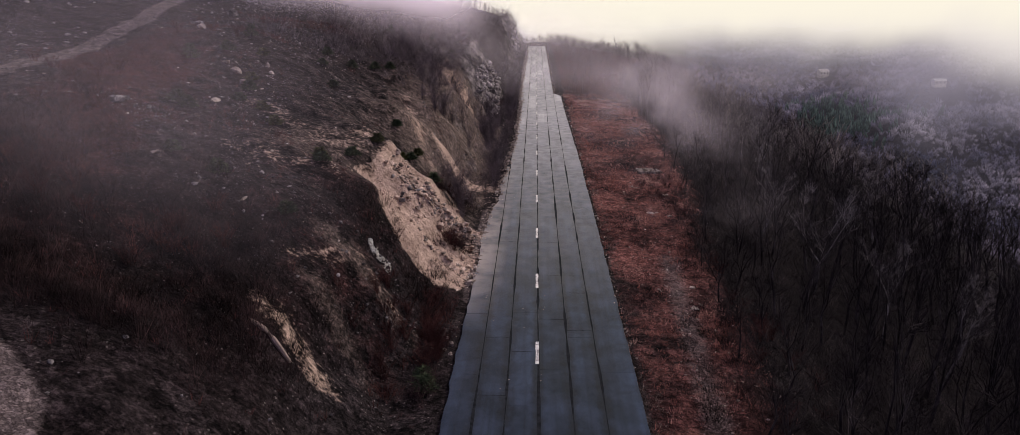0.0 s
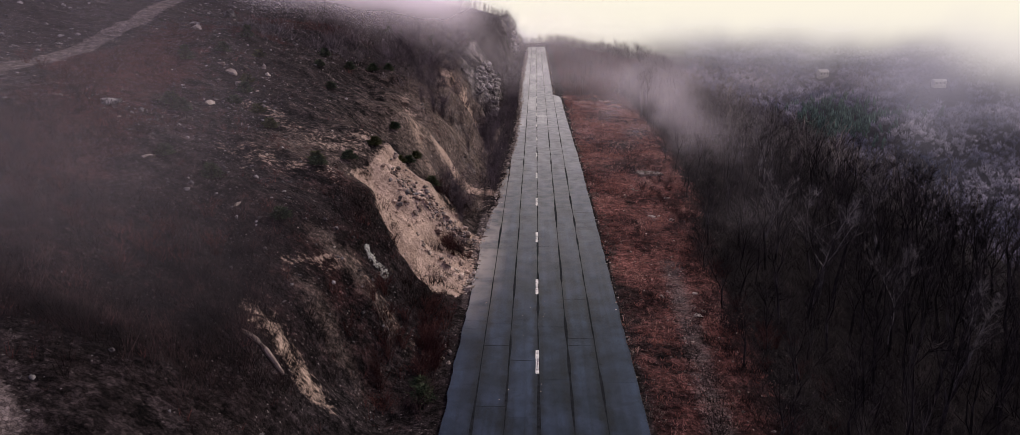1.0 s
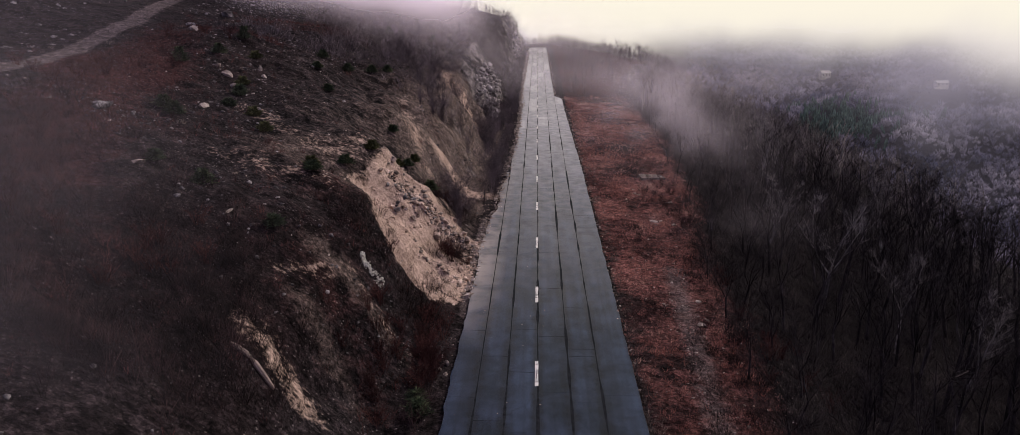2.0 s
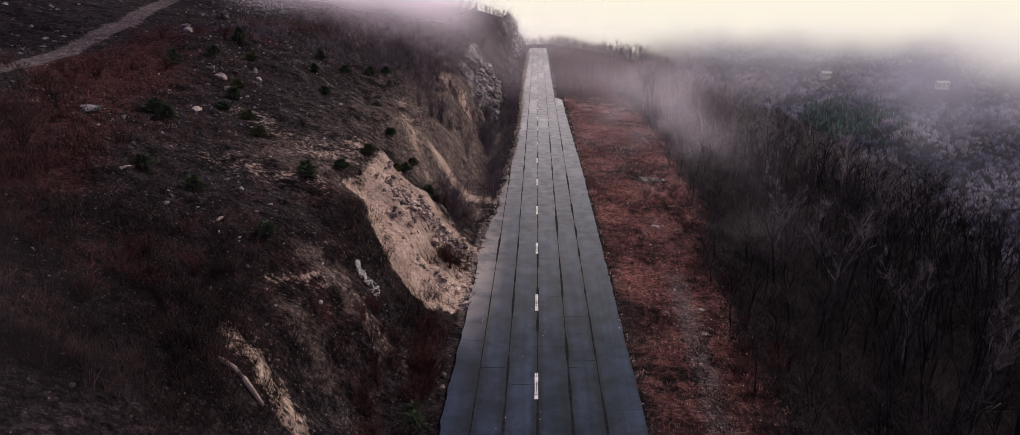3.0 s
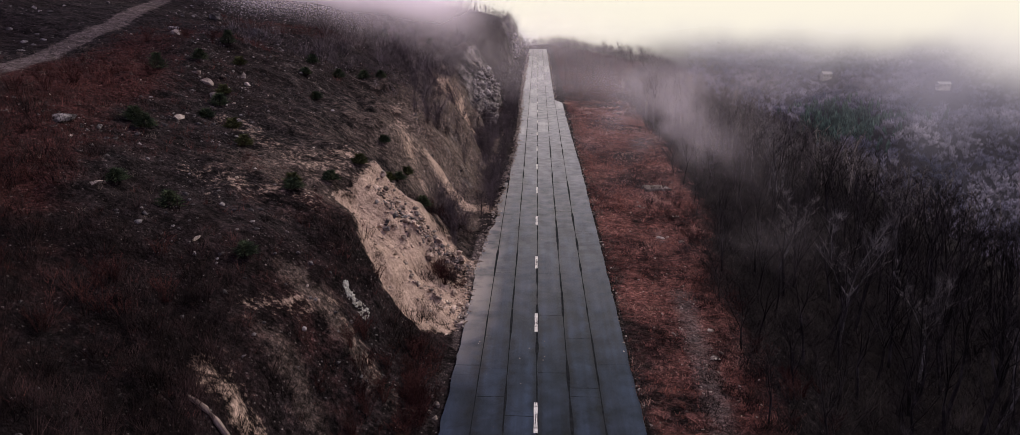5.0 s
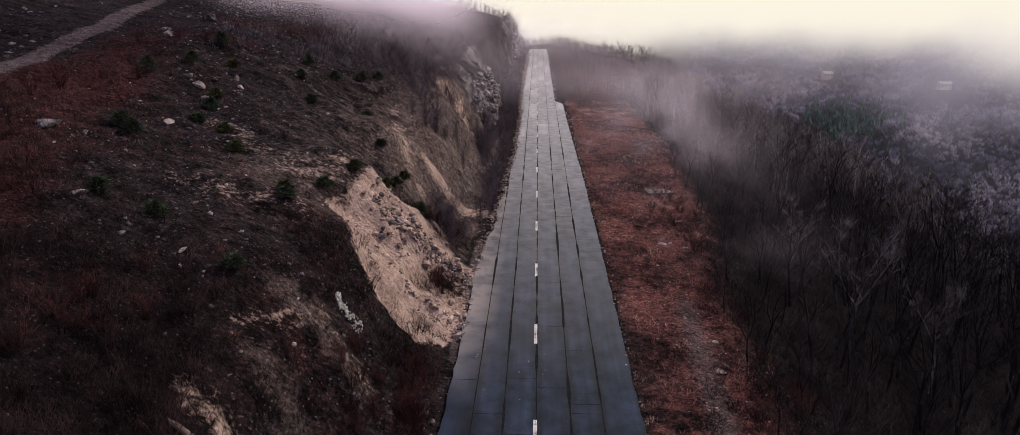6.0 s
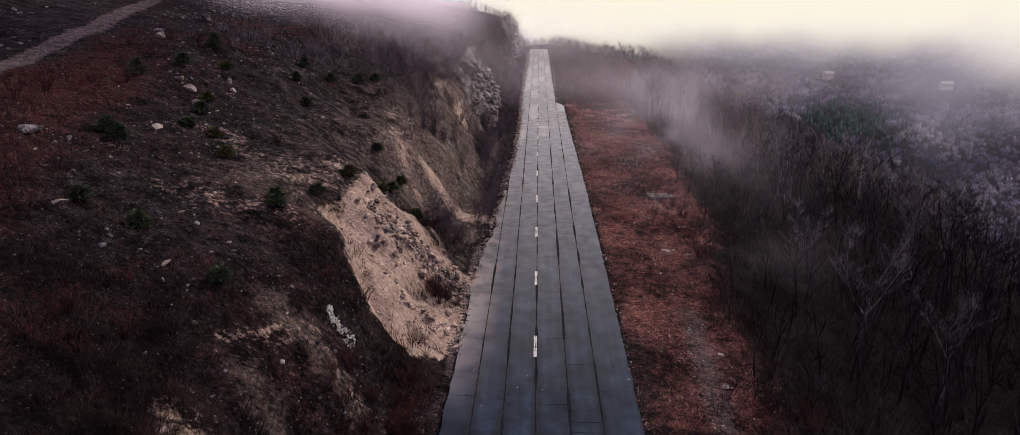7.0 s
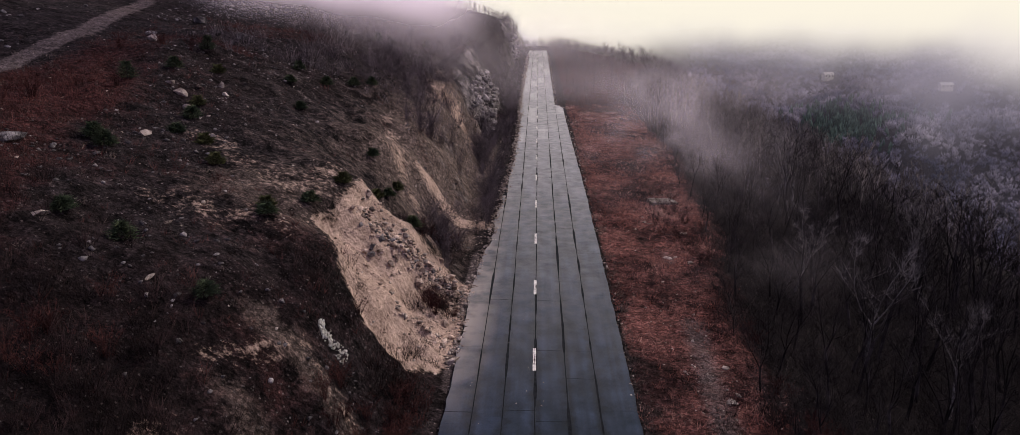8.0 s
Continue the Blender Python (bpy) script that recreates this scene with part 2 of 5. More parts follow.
def ground_shader():
    """Soil, broken rock, dry red grass, bare scree, gravel and fallen leaves, laid out by the ground's own layers, some
    with shade in their colour.
    """
    m = bpy.data.materials.new("hillside_ground")
    m.use_nodes = True
    n, l = m.node_tree.nodes, m.node_tree.links
    bsdf = n["Principled BSDF"]
    geo = n.new("ShaderNodeNewGeometry")

    fall = n.new("ShaderNodeMapping")      # drawn out along the fall of the slope
    fall.inputs["Scale"].default_value = (0.85, 1.0, 0.9)
    l.new(geo.outputs["Position"], fall.inputs["Vector"])

    def tex(size, detail=6.0, rough=0.6):
        t = n.new("ShaderNodeTexNoise")
        l.new(fall.outputs["Vector"], t.inputs["Vector"])
        t.inputs["Scale"].default_value, t.inputs["Detail"].default_value, t.inputs["Roughness"].default_value = 1 / size, detail, rough
        return t.outputs["Fac"]

    def ramp2(fac, lo, hi, c0, c1):
        r = n.new("ShaderNodeValToRGB")
        r.color_ramp.elements[0].position, r.color_ramp.elements[1].position = lo, hi
        r.color_ramp.elements[0].color, r.color_ramp.elements[1].color = (*c0, 1), (*c1, 1)
        l.new(fac, r.inputs["Fac"])
        return r.outputs["Color"]

    def mix(fac, a, b):
        x = n.new("ShaderNodeMix")
        x.data_type = "RGBA"
        l.new(fac, x.inputs["Factor"])
        l.new(a, x.inputs["A"])
        l.new(b, x.inputs["B"])
        return x.outputs["Result"]

    def layer(name, noise_fac, spread=0.5):
        """The layer's cover, broken up by noise at its edges."""
        a = n.new("ShaderNodeAttribute")
        a.attribute_name = name
        s = n.new("ShaderNodeMath")
        s.operation = "MULTIPLY_ADD"
        l.new(noise_fac, s.inputs[0])
        s.inputs[1].default_value = 2 * spread
        l.new(a.outputs["Fac"], s.inputs[2])
        r = n.new("ShaderNodeMapRange")
        l.new(s.outputs[0], r.inputs["Value"])
        r.inputs["From Min"].default_value, r.inputs["From Max"].default_value = 0.5 + spread - 0.18, 0.5 + spread + 0.18
        return r.outputs["Result"]

    wide, mid, fine, grit = tex(6.0), tex(1.3, 7.0, 0.68), tex(0.28, 5.0, 0.7), tex(0.09, 3.0)
    both = n.new("ShaderNodeMath")
    both.operation = "MULTIPLY_ADD"
    l.new(fine, both.inputs[0])
    both.inputs[1].default_value = 0.5
    part_mid = n.new("ShaderNodeMath")
    part_mid.operation = "MULTIPLY"
    part_mid.inputs[1].default_value = 0.5
    l.new(mid, part_mid.inputs[0])
    l.new(part_mid.outputs[0], both.inputs[2])
    torn0 = both.outputs[0]
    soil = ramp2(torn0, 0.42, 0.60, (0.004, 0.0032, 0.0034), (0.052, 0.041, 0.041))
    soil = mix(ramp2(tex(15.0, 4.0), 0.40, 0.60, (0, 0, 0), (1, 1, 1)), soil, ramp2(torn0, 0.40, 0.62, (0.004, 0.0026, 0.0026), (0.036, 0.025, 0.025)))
    bsum = n.new("ShaderNodeMath")
    bsum.operation = "MULTIPLY_ADD"
    l.new(wide, bsum.inputs[0])
    bsum.inputs[1].default_value = 0.5
    l.new(part_mid.outputs[0], bsum.inputs[2])
    broad = bsum.outputs[0]
    # near-black: the wood's fallen leaves and painted dimness share this colour
    soil = mix(layer("litter_shade", mid), soil, ramp2(mid, 0.35, 0.7, (0.005, 0.0035, 0.004), (0.018, 0.0135, 0.0135)))
    # floor under the far woods: haze blue and gap shade put into its colour
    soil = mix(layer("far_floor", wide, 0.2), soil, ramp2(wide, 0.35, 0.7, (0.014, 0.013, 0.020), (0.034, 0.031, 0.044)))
    soil = mix(layer("dun", mid), soil, ramp2(fine, 0.36, 0.66, (0.060, 0.045, 0.038), (0.24, 0.182, 0.15)))
    col = mix(layer("grass", mid), soil, ramp2(fine, 0.3, 0.7, (0.013, 0.006, 0.006), (0.078, 0.032, 0.029)))
    col = mix(layer("rock", mid, 0.6), col, ramp2(broad, 0.42, 0.60, (0.016, 0.0135, 0.0135), (0.27, 0.235, 0.215)))
    col = mix(layer("bench_grass", mid), col, ramp2(fine, 0.3, 0.7, (0.055, 0.023, 0.020), (0.27, 0.118, 0.097)))
    # single stones lying on the soil
    cell, bright = n.new("ShaderNodeTexVoronoi"), n.new("ShaderNodeMapRange")
    l.new(geo.outputs["Position"], cell.inputs["Vector"])
    cell.inputs["Scale"].default_value = 6.5
    hue = n.new("ShaderNodeSeparateColor")
    l.new(cell.outputs["Color"], hue.inputs[0])
    l.new(hue.outputs[0], bright.inputs["Value"])
    bright.inputs["From Min"].default_value, bright.inputs["From Max"].default_value = 0.86, 0.95
    inside, lone = n.new("ShaderNodeMapRange"), n.new("ShaderNodeMath")
    l.new(cell.outputs["Distance"], inside.inputs["Value"])
    inside.inputs["From Min"].default_value, inside.inputs["From Max"].default_value = 0.42, 0.3
    lone.operation = "MULTIPLY"
    l.new(bright.outputs[0], lone.inputs[0])
    l.new(inside.outputs[0], lone.inputs[1])
    flecks = n.new("ShaderNodeMath")
    flecks.operation = "MULTIPLY"
    l.new(lone.outputs[0], flecks.inputs[0])
    open_soil = n.new("ShaderNodeMapRange")
    l.new(wide, open_soil.inputs["Value"])
    open_soil.inputs["From Min"].default_value, open_soil.inputs["From Max"].default_value = 0.35, 0.6
    l.new(open_soil.outputs[0], flecks.inputs[1])
    col = mix(flecks.outputs[0], col, ramp2(fine, 0.3, 0.7, (0.06, 0.05, 0.048), (0.22, 0.19, 0.175)))
    col = mix(layer("gravel", fine, 0.4), col, ramp2(grit, 0.3, 0.7, (0.070, 0.054, 0.051), (0.175, 0.14, 0.132)))
    # broken stone and clods: each piece a little lighter or darker, dark gaps between
    def pieces(size, low, high, gap):
        v, e, c, f, g, k = (n.new("ShaderNode" + q) for q in ("TexVoronoi", "TexVoronoi", "SeparateColor", "MapRange", "MapRange", "Math"))
        for t in (v, e):
            l.new(warped, t.inputs["Vector"])
            t.inputs["Scale"].default_value = 1 / size
        e.feature = "DISTANCE_TO_EDGE"
        l.new(v.outputs["Color"], c.inputs[0])
        l.new(c.outputs[0], f.inputs["Value"])
        f.inputs["To Min"].default_value, f.inputs["To Max"].default_value = low, high
        l.new(e.outputs["Distance"], g.inputs["Value"])
        g.inputs["From Max"].default_value, g.inputs["To Min"].default_value = 0.12, gap
        k.operation = "MULTIPLY"
        l.new(f.outputs[0], k.inputs[0])
        l.new(g.outputs[0], k.inputs[1])
        return k.outputs[0]

    shift = n.new("ShaderNodeVectorMath")
    shift.operation = "MULTIPLY_ADD"
    jig = n.new("ShaderNodeTexNoise")
    jig.inputs["Scale"].default_value, jig.inputs["Detail"].default_value = 2.2, 4.0
    l.new(geo.outputs["Position"], jig.inputs["Vector"])
    l.new(jig.outputs["Color"], shift.inputs[0])
    shift.inputs[1].default_value = (0.5, 0.5, 0.5)
    l.new(geo.outputs["Position"], shift.inputs[2])
    warped = shift.outputs["Vector"]
    for factor in (pieces(0.17, 0.6, 1.6, 0.5), pieces(0.6, 0.72, 1.35, 0.8)):
        s = n.new("ShaderNodeVectorMath")
        s.operation = "SCALE"
        l.new(col, s.inputs[0])
        l.new(factor, s.inputs["Scale"])
        col = s.outputs["Vector"]
    col = mix(layer("scree", torn0, 1.1), col, ramp2(torn0, 0.38, 0.62, (0.23, 0.160, 0.122), (0.64, 0.47, 0.365)))
    l.new(col, bsdf.inputs["Base Color"])
    bsdf.inputs["Roughness"].default_value = 0.95
    bsdf.inputs["Specular IOR Level"].default_value = 0.04
    h = n.new("ShaderNodeMath")
    h.operation = "ADD"
    l.new(mid, h.inputs[0])
    l.new(fine, h.inputs[1])
    b = n.new("ShaderNodeBump")
    b.inputs["Strength"].default_value, b.inputs["Distance"].default_value = 0.9, 0.35
    l.new(h.outputs[0], b.inputs["Height"])
    l.new(b.outputs["Normal"], bsdf.inputs["Normal"])
    return m


def asphalt_shader(name, dark, light):
    """Worn asphalt: stone grain, long wheel-worn streaks, patches and hairline cracks."""
    m = shader(name, [dark, tuple((a + b) / 2 for a, b in zip(dark, light)), light], 2.2, 0.38, 0.25, 0.03, 0.12, 0.10)
    n, l = m.node_tree.nodes, m.node_tree.links
    bsdf = n["Principled BSDF"]
    geo, stretch, streak = n.new("ShaderNodeNewGeometry"), n.new("ShaderNodeMapping"), n.new("ShaderNodeTexNoise")
    stretch.inputs["Scale"].default_value = (2.6, 0.06, 0.06)
    l.new(geo.outputs["Position"], stretch.inputs["Vector"])
    l.new(stretch.outputs["Vector"], streak.inputs["Vector"])
    streak.inputs["Scale"].default_value, streak.inputs["Detail"].default_value = 1.0, 5.0
    crack, warp = n.new("ShaderNodeTexVoronoi"), n.new("ShaderNodeTexNoise")
    crack.feature = "DISTANCE_TO_EDGE"
    crack.inputs["Scale"].default_value = 0.42
    warp.inputs["Scale"].default_value = 1.1
    wadd = n.new("ShaderNodeVectorMath")
    wadd.operation = "MULTIPLY_ADD"
    l.new(geo.outputs["Position"], warp.inputs["Vector"])
    l.new(warp.outputs["Color"], wadd.inputs[0])
    wadd.inputs[1].default_value = (0.9, 0.9, 0.0)
    l.new(geo.outputs["Position"], wadd.inputs[2])
    l.new(wadd.outputs["Vector"], crack.inputs["Vector"])
    cm, sm, mul, mul2 = n.new("ShaderNodeMapRange"), n.new("ShaderNodeMapRange"), n.new("ShaderNodeMath"), n.new("ShaderNodeVectorMath")
    l.new(crack.outputs["Distance"], cm.inputs["Value"])
    cm.inputs["From Max"].default_value = 0.012
    cm.inputs["To Min"].default_value = 0.72
    l.new(streak.outputs["Fac"], sm.inputs["Value"])
    sm.inputs["From Min"].default_value, sm.inputs["From Max"].default_value = 0.3, 0.7
    sm.inputs["To Min"].default_value, sm.inputs["To Max"].default_value = 0.66, 1.32
    mul.operation, mul2.operation = "MULTIPLY", "SCALE"
    l.new(cm.outputs["Result"], mul.inputs[0])
    l.new(sm.outputs["Result"], mul.inputs[1])
    # tar has bled out of the lane seams and stained the paving beside them
    spread, place = None, n.new("ShaderNodeSeparateXYZ")
    l.new(wadd.outputs["Vector"], place.inputs[0])
    for seam in STRIPS[1:-1]:
        off, size = n.new("ShaderNodeMath"), n.new("ShaderNodeMath")
        off.operation, size.operation = "SUBTRACT", "ABSOLUTE"
        l.new(place.outputs["X"], off.inputs[0])
        off.inputs[1].default_value = seam + 0.45
        l.new(off.outputs[0], size.inputs[0])
        if spread:
            least = n.new("ShaderNodeMath")
            least.operation = "MINIMUM"
            l.new(spread, least.inputs[0])
            l.new(size.outputs[0], least.inputs[1])
            spread = least.outputs[0]
        else:
            spread = size.outputs[0]
    bled, bled_mul = n.new("ShaderNodeMapRange"), n.new("ShaderNodeMath")
    bled.interpolation_type, bled_mul.operation = "SMOOTHSTEP", "MULTIPLY"
    l.new(spread, bled.inputs["Value"])
    bled.inputs["From Max"].default_value, bled.inputs["To Min"].default_value, bled.inputs["To Max"].default_value = 0.55, 0.42, 1.1
    l.new(mul.outputs[0], bled_mul.inputs[0])
    l.new(bled.outputs[0], bled_mul.inputs[1])
    mul = bled_mul
    old = bsdf.inputs["Base Color"].links[0].from_socket
    l.new(old, mul2.inputs[0])
    l.new(mul.outputs[0], mul2.inputs["Scale"])
    # pale dust and crumbs washed from the slipping bank over the road's side
    sep, near_bank, past, both, patch, cover, dust = (n.new("ShaderNode" + k) for k in ("SeparateXYZ", "MapRange", "MapRange", "Math", "TexNoise", "Math", "Mix"))
    l.new(geo.outputs["Position"], sep.inputs[0])
    l.new(sep.outputs["X"], near_bank.inputs["Value"])
    near_bank.inputs["From Min"].default_value, near_bank.inputs["From Max"].default_value = -2.6, -4.9
    l.new(sep.outputs["Y"], past.inputs["Value"])
    past.inputs["From Min"].default_value, past.inputs["From Max"].default_value = 46, 60
    both.operation, cover.operation, dust.data_type = "MULTIPLY", "MULTIPLY", "RGBA"
    l.new(near_bank.outputs[0], both.inputs[0])
    l.new(past.outputs[0], both.inputs[1])
    l.new(geo.outputs["Position"], patch.inputs["Vector"])
    patch.inputs["Scale"].default_value, patch.inputs["Detail"].default_value = 0.45, 7.0
    pm = n.new("ShaderNodeMapRange")
    l.new(patch.outputs["Fac"], pm.inputs["Value"])
    pm.inputs["From Min"].default_value, pm.inputs["From Max"].default_value = 0.32, 0.58
    l.new(both.outputs[0], cover.inputs[0])
    l.new(pm.outputs[0], cover.inputs[1])
    l.new(cover.outputs[0], dust.inputs["Factor"])
    # haze and sky sheen painted in: paler up the hill, broken by patchy wear
    far_ramp, tone, worn, far_haze = (n.new("ShaderNode" + k) for k in ("MapRange", "TexNoise", "Math", "Mix"))
    l.new(sep.outputs["Y"], far_ramp.inputs["Value"])
    far_ramp.inputs["From Min"].default_value, far_ramp.inputs["From Max"].default_value = 48, 135
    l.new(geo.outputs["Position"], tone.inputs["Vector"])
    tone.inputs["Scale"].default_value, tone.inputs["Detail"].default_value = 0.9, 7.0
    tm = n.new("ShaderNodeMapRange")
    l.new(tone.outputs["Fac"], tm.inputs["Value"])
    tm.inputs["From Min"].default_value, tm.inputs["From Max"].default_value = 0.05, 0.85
    worn.operation, far_haze.data_type = "MULTIPLY", "RGBA"
    l.new(far_ramp.outputs[0], worn.inputs[0])
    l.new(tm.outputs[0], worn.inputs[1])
    l.new(worn.outputs[0], far_haze.inputs["Factor"])
    l.new(mul2.outputs["Vector"], far_haze.inputs["A"])
    far_haze.inputs["B"].default_value = (0.43, 0.415, 0.43, 1)
    l.new(far_haze.outputs["Result"], dust.inputs["A"])
    dust.inputs["B"].default_value = (0.30, 0.262, 0.232, 1)
    l.new(dust.outputs["Result"], bsdf.inputs["Base Color"])
    return m


def mist_shader():
    """Thin cloud: lets light through, and scatters it forwards and back, by the density of the bank."""
    m = bpy.data.materials.new("mist")
    m.use_nodes = True
    n, l = m.node_tree.nodes, m.node_tree.links
    n.remove(n["Principled BSDF"])
    clear, dif, tra, half, mixer = (n.new("ShaderNode" + k) for k in ("BsdfTransparent", "BsdfDiffuse", "BsdfTranslucent", "MixShader", "MixShader"))
    dif.inputs["Color"].default_value = tra.inputs["Color"].default_value = (1.0, 0.89, 1.0, 1)
    a = n.new("ShaderNodeAttribute")
    a.attribute_name = "cover"
    l.new(a.outputs["Fac"], mixer.inputs["Fac"])
    half.inputs["Fac"].default_value = 0.8
    l.new(dif.outputs[0], half.inputs[1])
    l.new(tra.outputs[0], half.inputs[2])
    l.new(clear.outputs[0], mixer.inputs[1])
    l.new(half.outputs[0], mixer.inputs[2])
    l.new(mixer.outputs[0], n["Material Output"].inputs["Surface"])
    return m


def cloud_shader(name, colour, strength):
    """The glowing cloud of the overcast sky where it comes down behind the end of the road and over the far mountains;
    also valley haze, its scattered light put in as emission.
    """
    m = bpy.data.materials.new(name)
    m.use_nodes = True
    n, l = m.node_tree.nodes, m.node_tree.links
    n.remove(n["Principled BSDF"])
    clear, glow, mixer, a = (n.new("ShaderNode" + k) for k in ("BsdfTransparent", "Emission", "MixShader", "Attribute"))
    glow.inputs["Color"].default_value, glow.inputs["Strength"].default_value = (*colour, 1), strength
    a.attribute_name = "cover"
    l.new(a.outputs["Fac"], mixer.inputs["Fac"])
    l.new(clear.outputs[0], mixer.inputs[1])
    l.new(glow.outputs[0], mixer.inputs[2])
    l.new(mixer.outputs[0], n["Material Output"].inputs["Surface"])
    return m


GROUND = ground_shader()
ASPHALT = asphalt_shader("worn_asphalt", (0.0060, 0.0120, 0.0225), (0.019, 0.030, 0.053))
PALE_ASPHALT = asphalt_shader("pale_slab_asphalt", (0.16, 0.16, 0.165), (0.36, 0.35, 0.345))
JOINT = shader("joint_filler", [(0.006, 0.007, 0.009), (0.018, 0.019, 0.022)], 0.4, 0.9, 0.4, 0.05)
PAINT = shader("worn_white_paint", [(0.30, 0.29, 0.27), (0.62, 0.60, 0.56), (0.75, 0.73, 0.68)], 0.35, 0.7, 0.2, 0.05)
SLIDE_STONE = shader("slide_stone", [(0.17, 0.120, 0.092), (0.36, 0.27, 0.212), (0.56, 0.44, 0.355)], 0.6, 0.9, 0.5, 0.1, 0.45)
STONE = shader("pale_stone", [(0.15, 0.118, 0.095), (0.30, 0.245, 0.205), (0.46, 0.39, 0.335)], 0.8, 0.9, 0.5, 0.12, 0.35)
GREY_STONE = shader("grey_stone", [(0.045, 0.040, 0.041), (0.105, 0.095, 0.093), (0.27, 0.243, 0.23)], 0.8, 0.9, 0.5, 0.12, 0.4)
OLIVE = shader("olive_leaves", [(0.03, 0.034, 0.014), (0.06, 0.065, 0.025), (0.11, 0.11, 0.045)], 0.6, 0.8, 0.0, 0.1, 0.4)
CRAG = shader("cliff_stone", [(0.07, 0.06, 0.058), (0.20, 0.175, 0.165), (0.38, 0.34, 0.32)], 2.5, 0.9, 0.5, 0.3, 0.45)
LICHEN = shader("whitewashed_stone", [(0.30, 0.29, 0.22), (0.52, 0.50, 0.41), (0.72, 0.70, 0.60)], 0.35, 0.9, 0.5, 0.08, 0.2)
BARK = shader("grey_bark", [(0.013, 0.0105, 0.0105), (0.028, 0.0235, 0.0225), (0.075, 0.064, 0.06)], 1.5, 0.95, 0.3, 0.06, 0.45)
TWIG = shader("bare_twigs", [(0.007, 0.005, 0.0055), (0.017, 0.013, 0.013), (0.060, 0.050, 0.046)], 3.0, 0.95, 0.0, 0.2, 0.45)
# distance haze put into the colour: crowns paler and bluer than near twigs
FAR_TWIG = shader("haze_tinted_far_woods", [(0.034, 0.039, 0.080), (0.115, 0.107, 0.166), (0.26, 0.235, 0.30)], 60.0, 0.95, 0.0, 8.0)
PALE_BARK = shader("pale_bark", [(0.12, 0.11, 0.10), (0.22, 0.20, 0.18), (0.32, 0.29, 0.26)], 1.0, 0.9, 0.3, 0.06, 0.2)
BRUSH = shader("grey_brush", [(0.05, 0.040, 0.042), (0.095, 0.076, 0.079), (0.17, 0.14, 0.143)], 2.0, 0.95, 0.0, 0.2, 0.4)
# near-black: the dimness of the near ground is put into this brush's colour
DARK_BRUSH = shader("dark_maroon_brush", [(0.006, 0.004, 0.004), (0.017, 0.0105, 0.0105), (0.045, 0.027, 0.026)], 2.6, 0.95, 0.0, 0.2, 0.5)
RED_TWIG = shader("red_brown_stems", [(0.03, 0.012, 0.011), (0.055, 0.022, 0.019), (0.10, 0.042, 0.034)], 2.0, 0.95, 0.0, 0.2, 0.4)
NEEDLES = shader("dark_needles", [(0.024, 0.036, 0.020), (0.048, 0.066, 0.034), (0.085, 0.10, 0.05)], 0.6, 0.8, 0.0, 0.1, 0.4)
MAROON_GRASS = shader("maroon_grass", [(0.020, 0.008, 0.0075), (0.052, 0.018, 0.016), (0.105, 0.043, 0.037)], 2.6, 0.95, 0.0, 0.2, 0.45)
STRAW = shader("dead_straw", [(0.025, 0.019, 0.017), (0.07, 0.054, 0.047), (0.18, 0.145, 0.12)], 1.2, 0.95, 0.0, 0.2, 0.5)
DRY_GRASS = shader("dry_red_grass", [(0.07, 0.028, 0.023), (0.23, 0.088, 0.068), (0.31, 0.145, 0.12), (0.42, 0.25, 0.20)], 4.0, 0.95, 0.0, 0.2, 0.45)
WOOD = shader("weathered_wood", [(0.20, 0.15, 0.12), (0.34, 0.26, 0.21)], 0.5, 0.85, 0.4, 0.04)
# paler than the near twigs: the slope's mist is put into this colour
SLOPE_TWIG = shader("misted_slope_twigs", [(0.03, 0.025, 0.026), (0.075, 0.063, 0.062), (0.17, 0.145, 0.135)], 9.0, 0.95, 0.0, 0.4, 0.4)
PINE_GREEN = shader("far_pine_needles", [(0.016, 0.034, 0.034), (0.034, 0.062, 0.058), (0.055, 0.09, 0.078)], 8.0, 0.85, 0.0, 1.0, 0.3)
MIST = mist_shader()
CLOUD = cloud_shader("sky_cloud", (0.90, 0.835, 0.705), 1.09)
# haze brightness set by emission, not by the sky's light
HAZE_GLOW = cloud_shader("valley_haze_glow", (0.60, 0.53, 0.65), 1.0)


